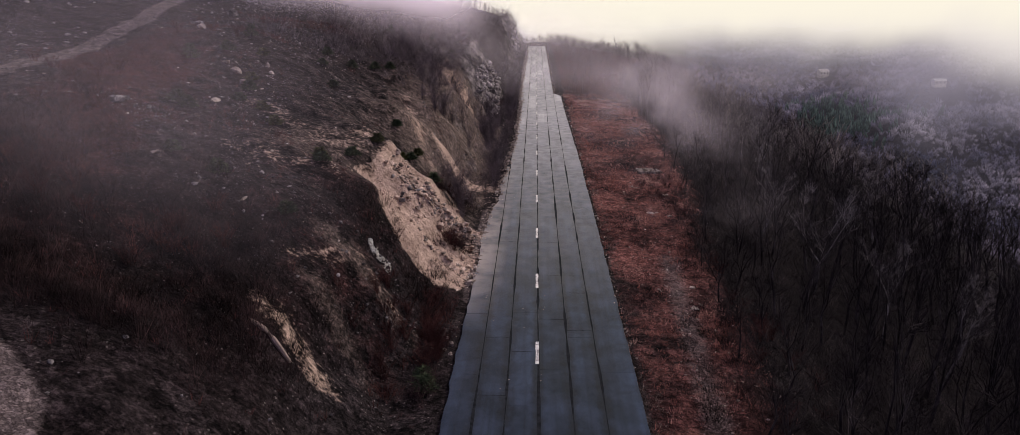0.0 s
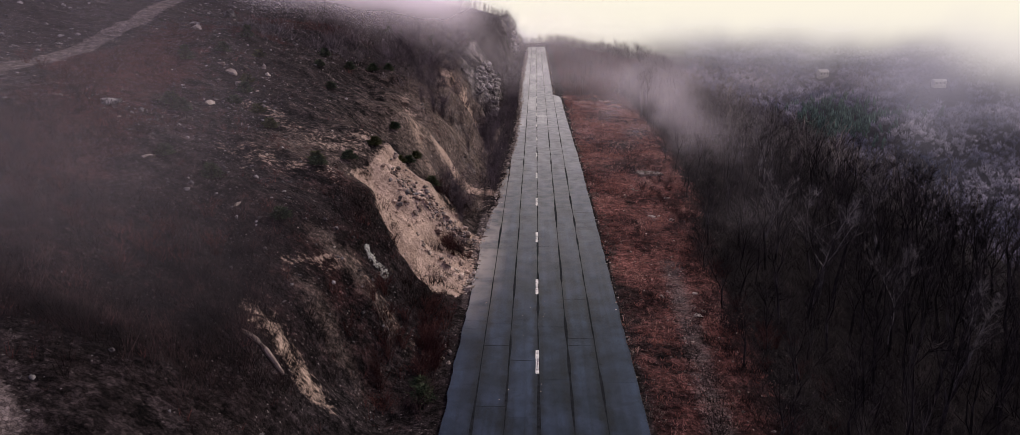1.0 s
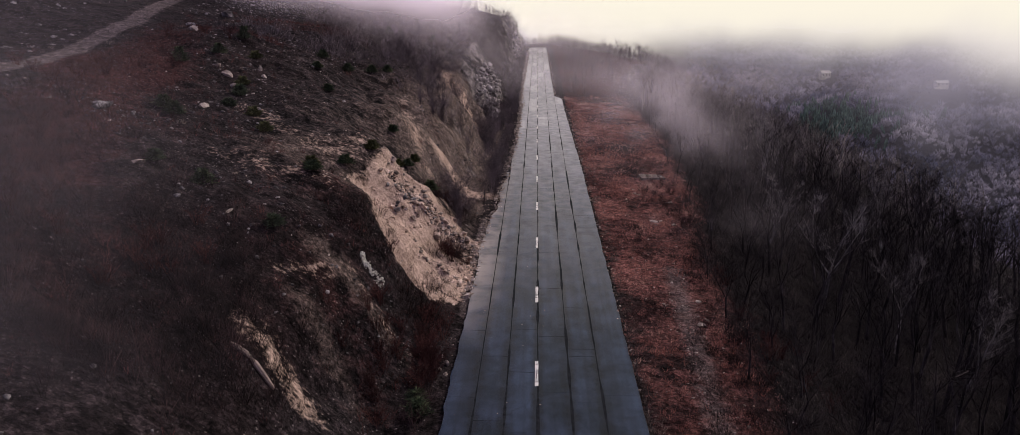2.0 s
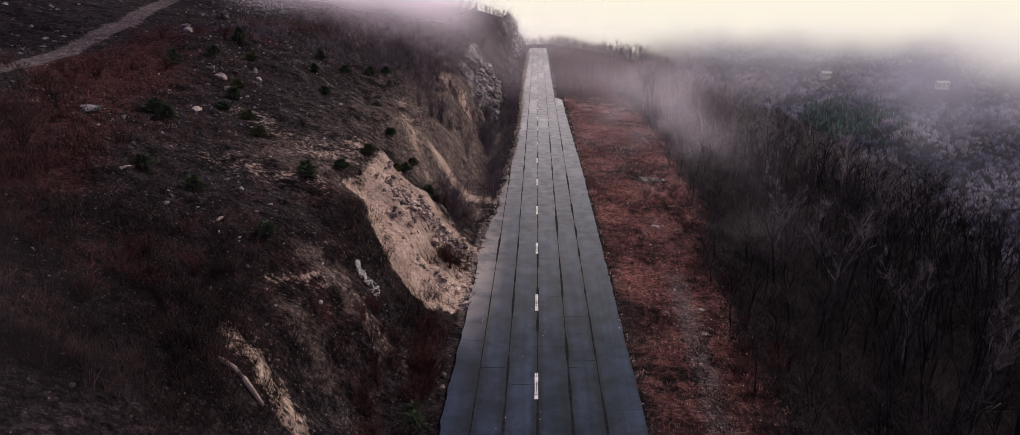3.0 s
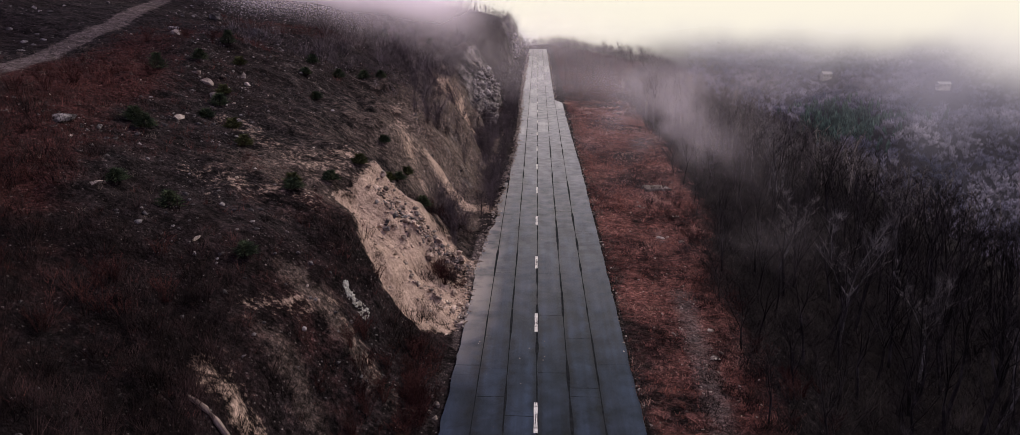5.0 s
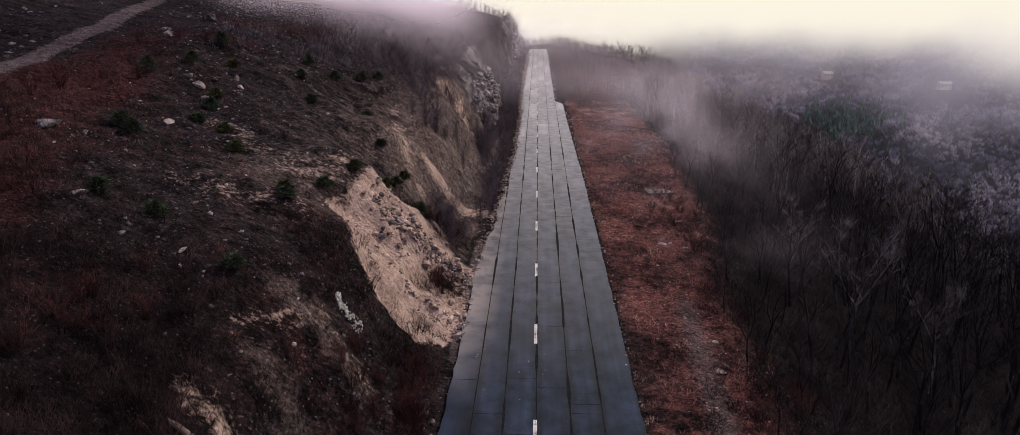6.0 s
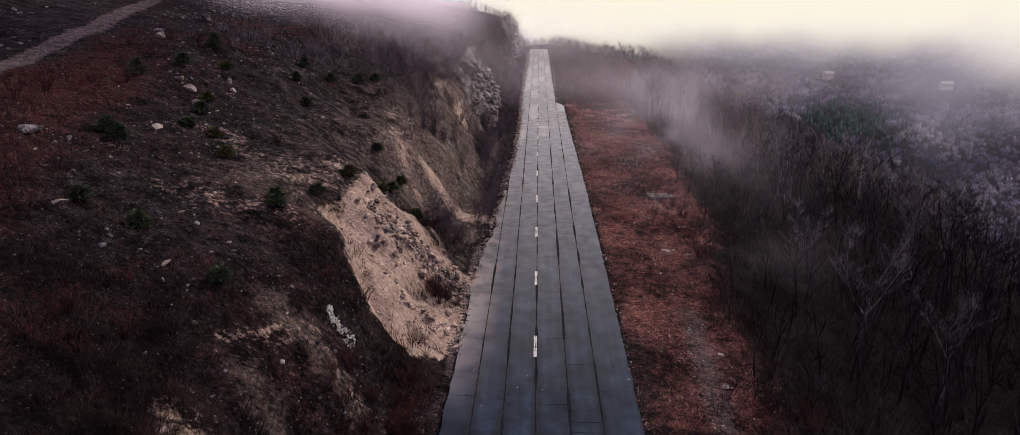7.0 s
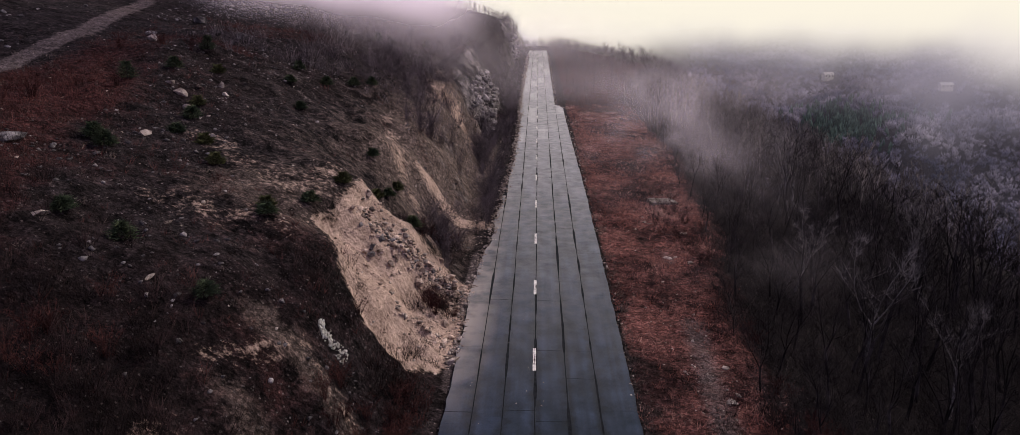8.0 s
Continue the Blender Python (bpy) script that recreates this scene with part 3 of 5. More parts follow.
# ---- building helpers ----
class Shape:
    """Gathers vertices and faces for one mesh."""

    def __init__(self):
        self.v, self.f = [], []

    def add(self, verts, faces):
        b = len(self.v)
        self.v.extend(verts)
        self.f.extend([tuple(i + b for i in f) for f in faces])

    def tube(self, pts, radii, sides=5, cap=True):
        """A tapered tube along points."""
        b, rings = len(self.v), len(pts)
        for i, (p, r) in enumerate(zip(pts, radii)):
            d = (Vector(pts[min(i + 1, rings - 1)]) - Vector(pts[max(i - 1, 0)])).normalized()
            e = d.orthogonal().normalized()
            g = d.cross(e)
            for s in range(sides):
                a = 2 * math.pi * s / sides
                self.v.append(tuple(Vector(p) + (e * math.cos(a) + g * math.sin(a)) * r))
        for i in range(rings - 1):
            for s in range(sides):
                t = (s + 1) % sides
                self.f.append((b + i * sides + s, b + i * sides + t, b + (i + 1) * sides + t, b + (i + 1) * sides + s))
        if cap:
            self.f.append(tuple(b + (rings - 1) * sides + s for s in range(sides)))

    def spike(self, p, d, r):
        """A thin three-sided twig or needle."""
        p, d = Vector(p), Vector(d)
        e = d.orthogonal().normalized() * r
        g = d.normalized().cross(e)
        self.add([tuple(p + e), tuple(p - 0.5 * e + 0.87 * g), tuple(p - 0.5 * e - 0.87 * g), tuple(p + d)], [(0, 1, 3), (1, 2, 3), (2, 0, 3)])

    def mesh(self, name, smooth=False):
        me = bpy.data.meshes.new(name)
        me.from_pydata(self.v, [], self.f)
        if smooth:
            me.polygons.foreach_set("use_smooth", [True] * len(me.polygons))
        return me


def part(name, shape, material, parent=None, label="", smooth=False):
    me = shape.mesh(name, smooth) if isinstance(shape, Shape) else shape
    if material and not me.materials:
        me.materials.append(material)
    ob = new(name, me)
    if parent:
        ob.parent = parent
    if label:
        tagged(ob, label)
    return ob


def grid_mesh(name, X, Y, Z, material, layers=(), smooth=True):
    """A sheet from arrays of places, with named layers on its points."""
    rows, cols = X.shape
    me = bpy.data.meshes.new(name)
    idx = np.arange(rows * cols).reshape(rows, cols)
    quads = np.stack([idx[:-1, :-1], idx[:-1, 1:], idx[1:, 1:], idx[1:, :-1]], -1).reshape(-1, 4)
    me.vertices.add(rows * cols)
    me.vertices.foreach_set("co", np.stack([X, Y, Z], -1).astype(np.float32).ravel())
    me.loops.add(quads.size)
    me.loops.foreach_set("vertex_index", quads.astype(np.int32).ravel())
    me.polygons.add(len(quads))
    me.polygons.foreach_set("loop_start", (np.arange(len(quads)) * 4).astype(np.int32))
    me.update(calc_edges=True)
    me.polygons.foreach_set("use_smooth", np.full(len(quads), smooth))
    for key, val in layers:
        at = me.attributes.new(key, "FLOAT", "POINT")
        at.data.foreach_set("value", np.asarray(val, np.float32).ravel())
    me.materials.append(material)
    me.validate()
    return new(name, me)


def steps(*spans):
    """Axis values from spans (start, end, step)."""
    return np.concatenate([np.arange(a, b, s) for a, b, s in spans])


def zat(x, y):
    return float(ground_height(x, y))


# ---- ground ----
# where brush and its painted dark floor lie on the left slope
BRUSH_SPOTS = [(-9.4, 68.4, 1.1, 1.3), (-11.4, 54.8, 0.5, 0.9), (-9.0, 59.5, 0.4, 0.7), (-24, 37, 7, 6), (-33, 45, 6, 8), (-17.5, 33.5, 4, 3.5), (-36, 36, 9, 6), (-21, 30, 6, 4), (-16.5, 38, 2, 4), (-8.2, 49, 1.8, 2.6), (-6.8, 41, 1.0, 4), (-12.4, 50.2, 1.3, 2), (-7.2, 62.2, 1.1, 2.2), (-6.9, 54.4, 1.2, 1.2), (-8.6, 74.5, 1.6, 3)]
gx = steps((-2200, -400, 90), (-400, -120, 20), (-120, -64, 2.5), (-64, -28, 0.7), (-28, -5, 0.33), (-5, 6, 1.1), (6, 18, 0.4), (18, 60, 1.5), (60, 400, 10), (400, 2600, 30))
gy = steps((-400, 0, 25), (0, 20, 1.0), (20, 100, 0.4), (100, 160, 0.8), (160, 340, 2.5), (340, 1500, 22), (1500, 3800, 90))
GX, GY = np.meshgrid(gx, gy)
GZ = ground_height(GX, GY)
steep = np.hypot(np.gradient(GZ, axis=1) / np.gradient(GX, axis=1), np.gradient(GZ, axis=0) / np.gradient(GY, axis=0))
on_left, on_right = ramp(-GX, 5.2, 6.5), ramp(GX, 5.8, 6.6)
grass = on_left * (0.17 + 0.42 * fbm(GX, GY, 11, 4))  + 0.75 * run(GX, GY, (-30, 44), (-38, 66), 4.5) + 0.6 * run(GX, GY, (-38, 66), (-40, 82), 4.0) + 0.6 * run(GX, GY, (-44, 90), (-32, 90), 2.6)
grass = np.maximum(grass, on_right * (0.66 + 0.40 * fbm(GX, GY, 7, 3)) * (1 - ramp(GX - bench_edge(GY), 0, 5)))
bench_grass = on_right * (0.50 + 0.62 * fbm(GX, GY, 6, 4)) * (1 - ramp(GX - bench_edge(GY), -0.5, 2.5)) * (1 - ramp(GY, 150, 172))
scree = scree_cover(GX, GY)
rock = on_left * np.clip(0.3 * ramp(steep, 0.8, 2.0) + 0.45 * fbm(GX, GY, 8, 4), 0, 1) * (0.35 + 0.65 * ramp(GY, 46, 58)) + 1.1 * ramp(-GX, 7.2, 8.6) * (1 - ramp(-GX, 11, 15)) * (ramp(GY, 118, 135) * (1 - ramp(GY, 155, 170)) + ramp(GY, 250, 285))
gravel = np.maximum(ramp(-trail_distance(GX, GY), -1.4, -0.7), 0.8 * ramp(-np.abs(GX + 5.4), -0.7, -0.2) * ramp(GY, 44, 58) * (1 - ramp(GY, 72, 80)))
gravel = np.maximum(gravel, 0.55 * run(GX, GY, (9.4, 30), (11.6, 62), 1.5) + 0.45 * spot(GX, GY, 12.2, 76, 1.4, 4))
# fallen leaves in the wood; under the left brush it paints in dimness
litter_shade = np.maximum(ramp(GX - bench_edge(GY), -1, 4), 0.6 * np.clip(sum(spot(GX, GY, *q) for q in BRUSH_SPOTS), 0, 1) * on_left)
dun = on_left * (0.13 * ramp(GY, 40, 60) + 0.34 * ramp(GY, 72, 80) * (1 - ramp(GY, 118, 130)) * (1 - ramp(-GX, 13, 19)) + 0.26 * ramp(GY, 50, 62) * (1 - ramp(GY, 125, 150)) * (1 - ramp(-GX, 16, 30)) + 0.24 * spot(GX, GY, -18, 54, 7, 7) + 0.16 * spot(GX, GY, -12, 40, 4, 7) + 0.42 * run(GX, GY, (-13.6, 45.2), (-7.2, 43.4), 1.5) + 0.3 * run(GX, GY, (-13.5, 40.5), (-9, 37.5), 1.3))
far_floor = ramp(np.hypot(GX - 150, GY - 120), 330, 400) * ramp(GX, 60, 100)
ground = grid_mesh("ground", GX, GY, GZ, GROUND, [("grass", grass), ("scree", scree), ("rock", rock), ("gravel", gravel), ("bench_grass", bench_grass), ("litter_shade", litter_shade), ("far_floor", far_floor), ("dun", dun)])
tagged(ground, "dark stony hillside and valley with dry red grass", "ground", kind="structure")


# ---- road ----


def road_z(y):
    return GRADE * y


def left_edge(y):
    """The slipped debris and brush eat into the road's side."""
    return -5.15 + 1.0 * ramp(y, 68, 84) + 0.6 * ramp(y, 84, 100) + 0.4 * ramp(y, 105, 120) - 0.5 * ramp(y, 140, 180) + 0.45 * float(fbm(y, 2.0, 6.0, 4)) * float(ramp(y, 55, 70))


def right_edge(y):
    return 5.9 - 0.5 * float(ramp(y, 90, 150)) - 1.5 * float(ramp(y, 163, 169))


def slab(x0, x1, y0, y1, ragged=0.0, side=0):
    """One paving slab with eased edges, following the road's climb; its outer side may be broken away."""
    s, e, top = Shape(), 0.010, 0.02
    x0, x1, y0, y1 = x0 + 0.008, x1 - 0.008, y0 + 0.001, y1 - 0.001
    n = max(2, int((y1 - y0) / 0.5)) if ragged else 1
    ys = [y0 + (y1 - y0) * i / n for i in range(n + 1)]
    wob = lambda y, k: float(fbm(y, k, 1.7, 3)) * ragged if side == k else 0.0
    lo = [((max(x0, left_edge(y)) if side == -1 else x0) + wob(y, -1), y) for y in ys]
    hi = [((min(x1, right_edge(y)) if side == 1 else x1) + wob(y, 1), y) for y in ys]
    ring = lo + hi[::-1]
    m, cy = len(ring), (y0 + y1) / 2
    inner = [(x + (e if i <= n else -e), y + (0.003 if y < cy else -0.003)) for i, (x, y) in enumerate(ring)]
    s.add([(x, y, road_z(y) - 0.16) for x, y in ring] + [(x, y, road_z(y)) for x, y in ring] + [(x, y, road_z(y) + top) for x, y in inner],
          [(2 * m + i, 2 * m + i + 1, 2 * m + m - 2 - i, 2 * m + m - 1 - i)[::-1] for i in range(n)]
          + [(i, m + i, m + (i + 1) % m, (i + 1) % m) for i in range(m)] + [(m + i, 2 * m + i, 2 * m + (i + 1) % m, m + (i + 1) % m) for i in range(m)])
    return s


ry = np.arange(-60, ROAD_END + 1, 3.0)
RX, RY = np.meshgrid(np.array([-5.3, -2, 0, 3, 6.0]), ry)
RX = np.where(RX < -5, np.array([left_edge(v) for v in ry])[:, None] + 0.02, np.where(RX > 5.5, np.array([right_edge(v) for v in ry])[:, None] - 0.02, RX))
road = grid_mesh("road", RX, RY, GRADE * RY - 0.035, JOINT)
tagged(road, "abandoned cracked grey asphalt road climbing the hill", "road", kind="structure")


# ---- bare trees ----
def bare_tree(rng, height, spread, limbs, twigs, thick=0.012, lean=0.06):
    """A leafless tree: a stem that forks into leaders, limbs that fork and sweep upwards, and a haze of fine twigs. Returns trunk and crown shapes."""
    trunk, crown = Shape(), Shape()
    tips, r0 = [], height * thick
    fork = height * rng.uniform(0.22, 0.42)
    top = Vector((rng.uniform(-lean, lean) * height, rng.uniform(-lean, lean) * height, fork))
    trunk.tube([Vector((0, 0, -0.6)), Vector((0, 0, 0.25)), top * 0.5 + Vector((rng.uniform(-0.1, 0.1), rng.uniform(-0.1, 0.1), 0)), top], [r0 * k for k in (1.5, 1.05, 0.95, 0.85)], 6, False)

    def bough(p, d, long, r, level):
        pts, d = [p], d.normalized()
        n = (4, 3, 2)[level]
        for _ in range(n):
            d = (d + Vector((rng.uniform(-0.3, 0.3), rng.uniform(-0.3, 0.3), 0.22))).normalized()
            pts.append(pts[-1] + d * long / n)
        trunk.tube(pts, [r * (1 - 0.85 * i / n) for i in range(n + 1)], (5, 4, 3)[level], False)
        if level:
            tips.extend(zip(pts, pts[1:]))
        if level < 2:
            for _ in range((limbs // 3, 3)[level]):
                k = rng.uniform(0.12, 0.98) * n
                i = min(n - 1, int(k))
                a = rng.uniform(0, 2 * math.pi)
                side = Vector((math.cos(a), math.sin(a), rng.uniform(-0.15, 0.5)))
                reach = spread * (1.1 - 0.65 * k / n) * rng.uniform(0.6, 1.15) if level == 0 else long * rng.uniform(0.4, 0.7)
                bough(pts[i].lerp(pts[i + 1], k - i), d * 0.45 + side, reach, r * (1 - 0.8 * k / n) * 0.55, level + 1)

    for i in range(3):
        a = 2.1 * i + rng.uniform(-0.6, 0.6)
        w = rng.uniform(0.15, 0.6)
        bough(top, Vector((math.cos(a) * w, math.sin(a) * w, 1)), (height - fork) * rng.uniform(0.75, 1.0), r0 * 0.48, 0)
    for _ in range(twigs):
        p0, p1 = tips[rng.randrange(len(tips))]
        d = (p1 - p0).normalized() * 0.7 + Vector((rng.uniform(-1, 1), rng.uniform(-1, 1), rng.uniform(-0.3, 1.2)))
        crown.spike(p0.lerp(p1, rng.random()), d.normalized() * rng.uniform(0.4, 1.15) * height * 0.075, rng.uniform(0.006, 0.014))
    return trunk, crown


def tree_thing(name, trunk, crown, bark, twig, label, group):
    base = new(name)
    tagged(base, label, "tree", group)
    part("trunk", trunk, bark, base)
    part("crown", crown, twig, base, "bare leafless twigs")
    return base


def shrub_shape(rng, height, stems, twigs, fat=1.0):
    wood, fuzz = Shape(), Shape()
    for _ in range(stems):
        a, r = rng.uniform(0, 2 * math.pi), rng.uniform(0, 0.45) * fat
        h = height * rng.uniform(0.6, 1.1)
        p0 = Vector((math.cos(a) * r * 0.4, math.sin(a) * r * 0.4, -0.25))
        p1 = Vector((math.cos(a) * r, math.sin(a) * r, h * 0.5))
        p2 = p1 + Vector((math.cos(a) * h * 0.3 * fat, math.sin(a) * h * 0.3 * fat, h * 0.5))
        wood.tube([p0, p1, p2], [0.014, 0.009, 0.003], 3, False)
        for _ in range(twigs // stems):
            k = rng.uniform(0.1, 1)
            p = p0.lerp(p1, k * 2) if k < 0.5 else p1.lerp(p2, 2 * k - 1)
            d = Vector((rng.uniform(-1, 1), rng.uniform(-1, 1), rng.uniform(-0.3, 1.1))).normalized() * height * rng.uniform(0.10, 0.26)
            fuzz.spike(p, d, rng.uniform(0.005, 0.012))
    return wood, fuzz


rng = random.Random(11)
protos = []
for k in range(7):
    h = (9.5, 11, 12.5, 14, 13, 10.5, 12)[k]
    tr, cr = bare_tree(rng, h, h * 0.27, 15, 640)
    protos.append(tree_thing("bare_tree", tr, cr, BARK, TWIG, "tall leafless grey tree on the wooded slope", "trees of the slope"))
spots = []
gr = np.random.default_rng(5)
for _ in range(9000):
    y = gr.uniform(14, 175)
    x = bench_edge(y) + gr.uniform(0.0, 52)
    if all((x - a) ** 2 + (y - b) ** 2 > (2.3 + 0.018 * y) ** 2 for a, b in spots):
        spots.append((x, y))
spots.sort(key=lambda p: p[0] * 0.6 + p[1])
for i, (x, y) in enumerate(spots[:300]):
    src = protos[i % 7]
    m = pose(x, y, zat(x, y), 0, 0, gr.uniform(0, 360))
    grown = min(1.05, (4.6 + 0.42 * (x - bench_edge(y))) / 11.5) * gr.uniform(0.88, 1.12) * (1 - 0.25 * float(ramp(y, 95, 150)))
    src.scale = (grown, grown, grown)
    if i < 7:
        m = m @ Matrix.Diagonal((grown, grown, grown, 1))
    if i < 7:
        src.matrix_basis = m
    else:
        copy_thing(src, m)


def scatter_far(name, points, shape_fn, material, label, category):
    """Woods too far to count, as one mesh."""
    allv, allf, off = [], [], 0
    kinds = [shape_fn(random.Random(k)) for k in range(6)]
    kinds = [(np.array(s.v), np.array([f[:3] for f in s.f])) for s in kinds]
    for i, (x, y, z, sc) in enumerate(points):
        v, f = kinds[i % 6]
        a = i * 2.399
        c, s = math.cos(a) * sc, math.sin(a) * sc
        allv.append(np.stack([v[:, 0] * c - v[:, 1] * s + x, v[:, 0] * s + v[:, 1] * c + y, v[:, 2] * sc + z], -1))
        allf.append(f + off)
        off += len(v)
    V, F = np.concatenate(allv).astype(np.float32), np.concatenate(allf).astype(np.int32)
    me = bpy.data.meshes.new(name)
    me.vertices.add(len(V))
    me.vertices.foreach_set("co", V.ravel())
    me.loops.add(F.size)
    me.loops.foreach_set("vertex_index", F.ravel())
    me.polygons.add(len(F))
    me.polygons.foreach_set("loop_start", (np.arange(len(F)) * 3).astype(np.int32))
    me.update(calc_edges=True)
    me.materials.append(material)
    return tagged(new(name, me), label, category, kind="stuff")


def far_tree(r):
    """A small leafless tree: stem, upswept limbs and twigs, all as thin spikes."""
    s = Shape()
    s.spike((0, 0, -0.5), (r.uniform(-0.5, 0.5), r.uniform(-0.5, 0.5), 9.5), 0.10)
    for _ in range(11):
        z, a, w = r.uniform(2.0, 7.0), r.uniform(0, 6.283), r.uniform(0.8, 2.2)
        d = Vector((math.cos(a) * w, math.sin(a) * w, r.uniform(1.2, 3.4)))
        s.spike((0, 0, z), d, 0.05)
        for _ in range(3):
            k = r.uniform(0.3, 0.95)
            s.spike(Vector((0, 0, z)) + d * k, Vector((r.uniform(-1, 1), r.uniform(-1, 1), r.uniform(0.1, 1.4))) * 0.95, 0.032)
    return s


def crown_tuft(r):
    """A crown as seen across a valley: twigs that spread from the stem in a low, uneven dome."""
    s = Shape()
    for _ in range(18):
        a, e = r.uniform(0, 6.283), r.uniform(0.55, 1.5)
        w = r.uniform(0, 1.6)
        d = Vector((math.cos(a) * math.cos(e), math.sin(a) * math.cos(e), 1.2 * math.sin(e)))
        s.spike(Vector((math.cos(a) * w, math.sin(a) * w, r.uniform(0.5, 3.0))), d * r.uniform(2.2, 3.8), r.uniform(0.22, 0.45))
    return s


pts = [(x, y, zat(x, y), gr.uniform(0.9, 1.5)) for x, y in spots[300:]]
for _ in range(2600):
    y = gr.uniform(150, 520)
    x = gr.uniform(7, 60 + 0.5 * y) if y > 168 else bench_edge(y) + gr.uniform(5, 100)
    if y < ROAD_END + 6 and x < right_edge(min(y, 320)) + 1.0:
        continue
    pts.append((x, y, zat(x, y), gr.uniform(0.5, 1.0) if x > 30 else gr.uniform(0.3, 0.7)))
for _ in range(1900):
    y = gr.uniform(ROAD_END + 1, 440)
    x = gr.uniform(-60, 170)
    pts.append((x, y, zat(x, y), gr.uniform(0.3, 0.65) * (0.55 + 0.9 * float(vnoise(x / 14, y / 30)))))
def farther_tree(r):
    s = Shape()
    for _ in range(15):
        z, a, w = r.uniform(0.5, 6.0), r.uniform(0, 6.283), r.uniform(0.3, 1.9)
        s.spike((math.cos(a) * 0.3, math.sin(a) * 0.3, z), (math.cos(a) * w, math.sin(a) * w, r.uniform(1.4, 3.6)), 0.075)
    return s


scatter_far("woods", [p for p in pts if p[1] > 230], farther_tree, SLOPE_TWIG, "leafless woods on the hill beyond the road", "woods")
pts = [p for p in pts if p[1] <= 230]
scatter_far("woods", pts, far_tree, SLOPE_TWIG, "leafless woods on the slope beyond the road", "woods")
far = []
CLEARINGS = [(421, 1095), (499, 925), (480, 857), (515, 852)]
for _ in range(52000):
    d, a = 430 + 900 * gr.random() ** 1.2, gr.uniform(-0.45, 1.5)
    x, y = 150 + d * math.cos(a), 120 + d * math.sin(a)
    if x > -100 and 0.2 < x / max(y, 1) < 0.76 and math.hypot((x - 365) / 42, (y - 880) / 75) > 1 and all(math.hypot((x - a) / 13, (y - b) / 24) > 1 for a, b in CLEARINGS):
        far.append((x, y, gr.choice((0.8, 1.0, 1.2, 1.6)) * gr.uniform(0.85, 1.15) * (0.5 + 0.5 * float(ramp(y, 480, 850)))))
fx, fy, fs = np.array(far).T
far = list(zip(fx, fy, ground_height(fx, fy), fs))
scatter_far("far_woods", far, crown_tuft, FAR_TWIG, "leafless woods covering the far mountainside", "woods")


# ---- mist ----
def mist_bank(y0, x0, x1, z0, z1, cover, step, label, bow=0.0, material=None):
    """A drifting bank of thin cloud that thins out over the ground and at its edges. cover: its density over x and z."""
    xs, zs = np.arange(x0, x1 + step, step), np.arange(z0, z1 + step, step)
    X, Z = np.meshgrid(xs, zs)
    Y = y0 + bow * ((X - x0) / (x1 - x0)) ** 2 + 0.06 * (z1 - z0) * fbm(X, Z, 60, 2) + (0.0 if material else -0.6) * (Z - (z0 + z1) / 2)
    lift = Z - ground_height(X, Y, False)
    edge = ramp(X, x0, x0 + 0.25 * (x1 - x0)) * (1 - ramp(X, x1 - 0.2 * (x1 - x0), x1))
    D = np.clip(cover(X, Z, lift), 0, 1) * edge
    ob = grid_mesh("mist_bank", X, Y, Z, material or MIST, [("cover", D)])
    # keep only the part of the sheet that holds mist
    thin = min(0.008, 0.04 * float(D.max()))
    bm = bmesh.new()
    bm.from_mesh(ob.data)
    layer = bm.verts.layers.float["cover"]
    bmesh.ops.delete(bm, geom=[f for f in bm.faces if max(v[layer] for v in f.verts) < thin], context="FACES")
    bm.to_mesh(ob.data)
    bm.free()
    return tagged(ob, label, "mist", kind="stuff")


def puff(x, z, cx, cz, rx, rz):
    return np.exp(-(((x - cx) / rx) ** 2 + ((z - cz) / rz) ** 2))


def drift(y0, x0, x1, z0, z1, cx, cz, rx, rz, most, size, step, bow=0.0):
    """A soft wisp of mist at the wood's edge."""
    mist_bank(y0, x0, x1, z0, z1, lambda x, z, h: most * puff(x, z, cx, cz, rx, rz) * ramp(h, 0.3, 6) * (0.2 + 0.8 * ramp(fbm(x, z + 1.7 * y0, size, 5), -0.35, 0.45)), step, "thin grey mist drifting along the wood's edge", bow)


# a ribbon of it follows the rim of the bench, thickest where the road climbs away
for y0, off, lift, rx, rz, most in ((62, 2, 5, 7, 3.5, 0.025), (80, -1, 5.5, 7, 4.5, 0.11), (99, -2, 6, 8, 5.5, 0.26), (126, 0, 6.5, 12, 6, 0.20), (160, 4, 7, 18, 6.5, 0.22)):
    cx = float(bench_edge(y0)) + off
    cz = GRADE * y0 + lift - 1.5
    drift(y0, cx - 2.4 * rx, cx + 2.6 * rx, cz - 2.2 * rz, cz + 2.4 * rz, cx, cz, rx, rz, most, 0.9 * rx, 0.06 * rx)
for y0, x, z, rx, rz, most in ((225, 48, 7, 30, 5, 0.2), (290, 95, 6, 50, 6, 0.22)):
    drift(y0, x - 2.4 * rx, x + 2.4 * rx, z - 2.5 * rz, z + 2.5 * rz, x, z, rx, rz, most, 0.7 * rx, 0.05 * rx)
over_road = lambda most: lambda x, z, h: most * np.exp(-((x + 2) / 22) ** 2) * ramp(h, 0.2, 9) * (1 - ramp(h, 9, 24)) * (0.6 + 0.4 * ramp(fbm(x, z, 14, 3), -0.4, 0.4))
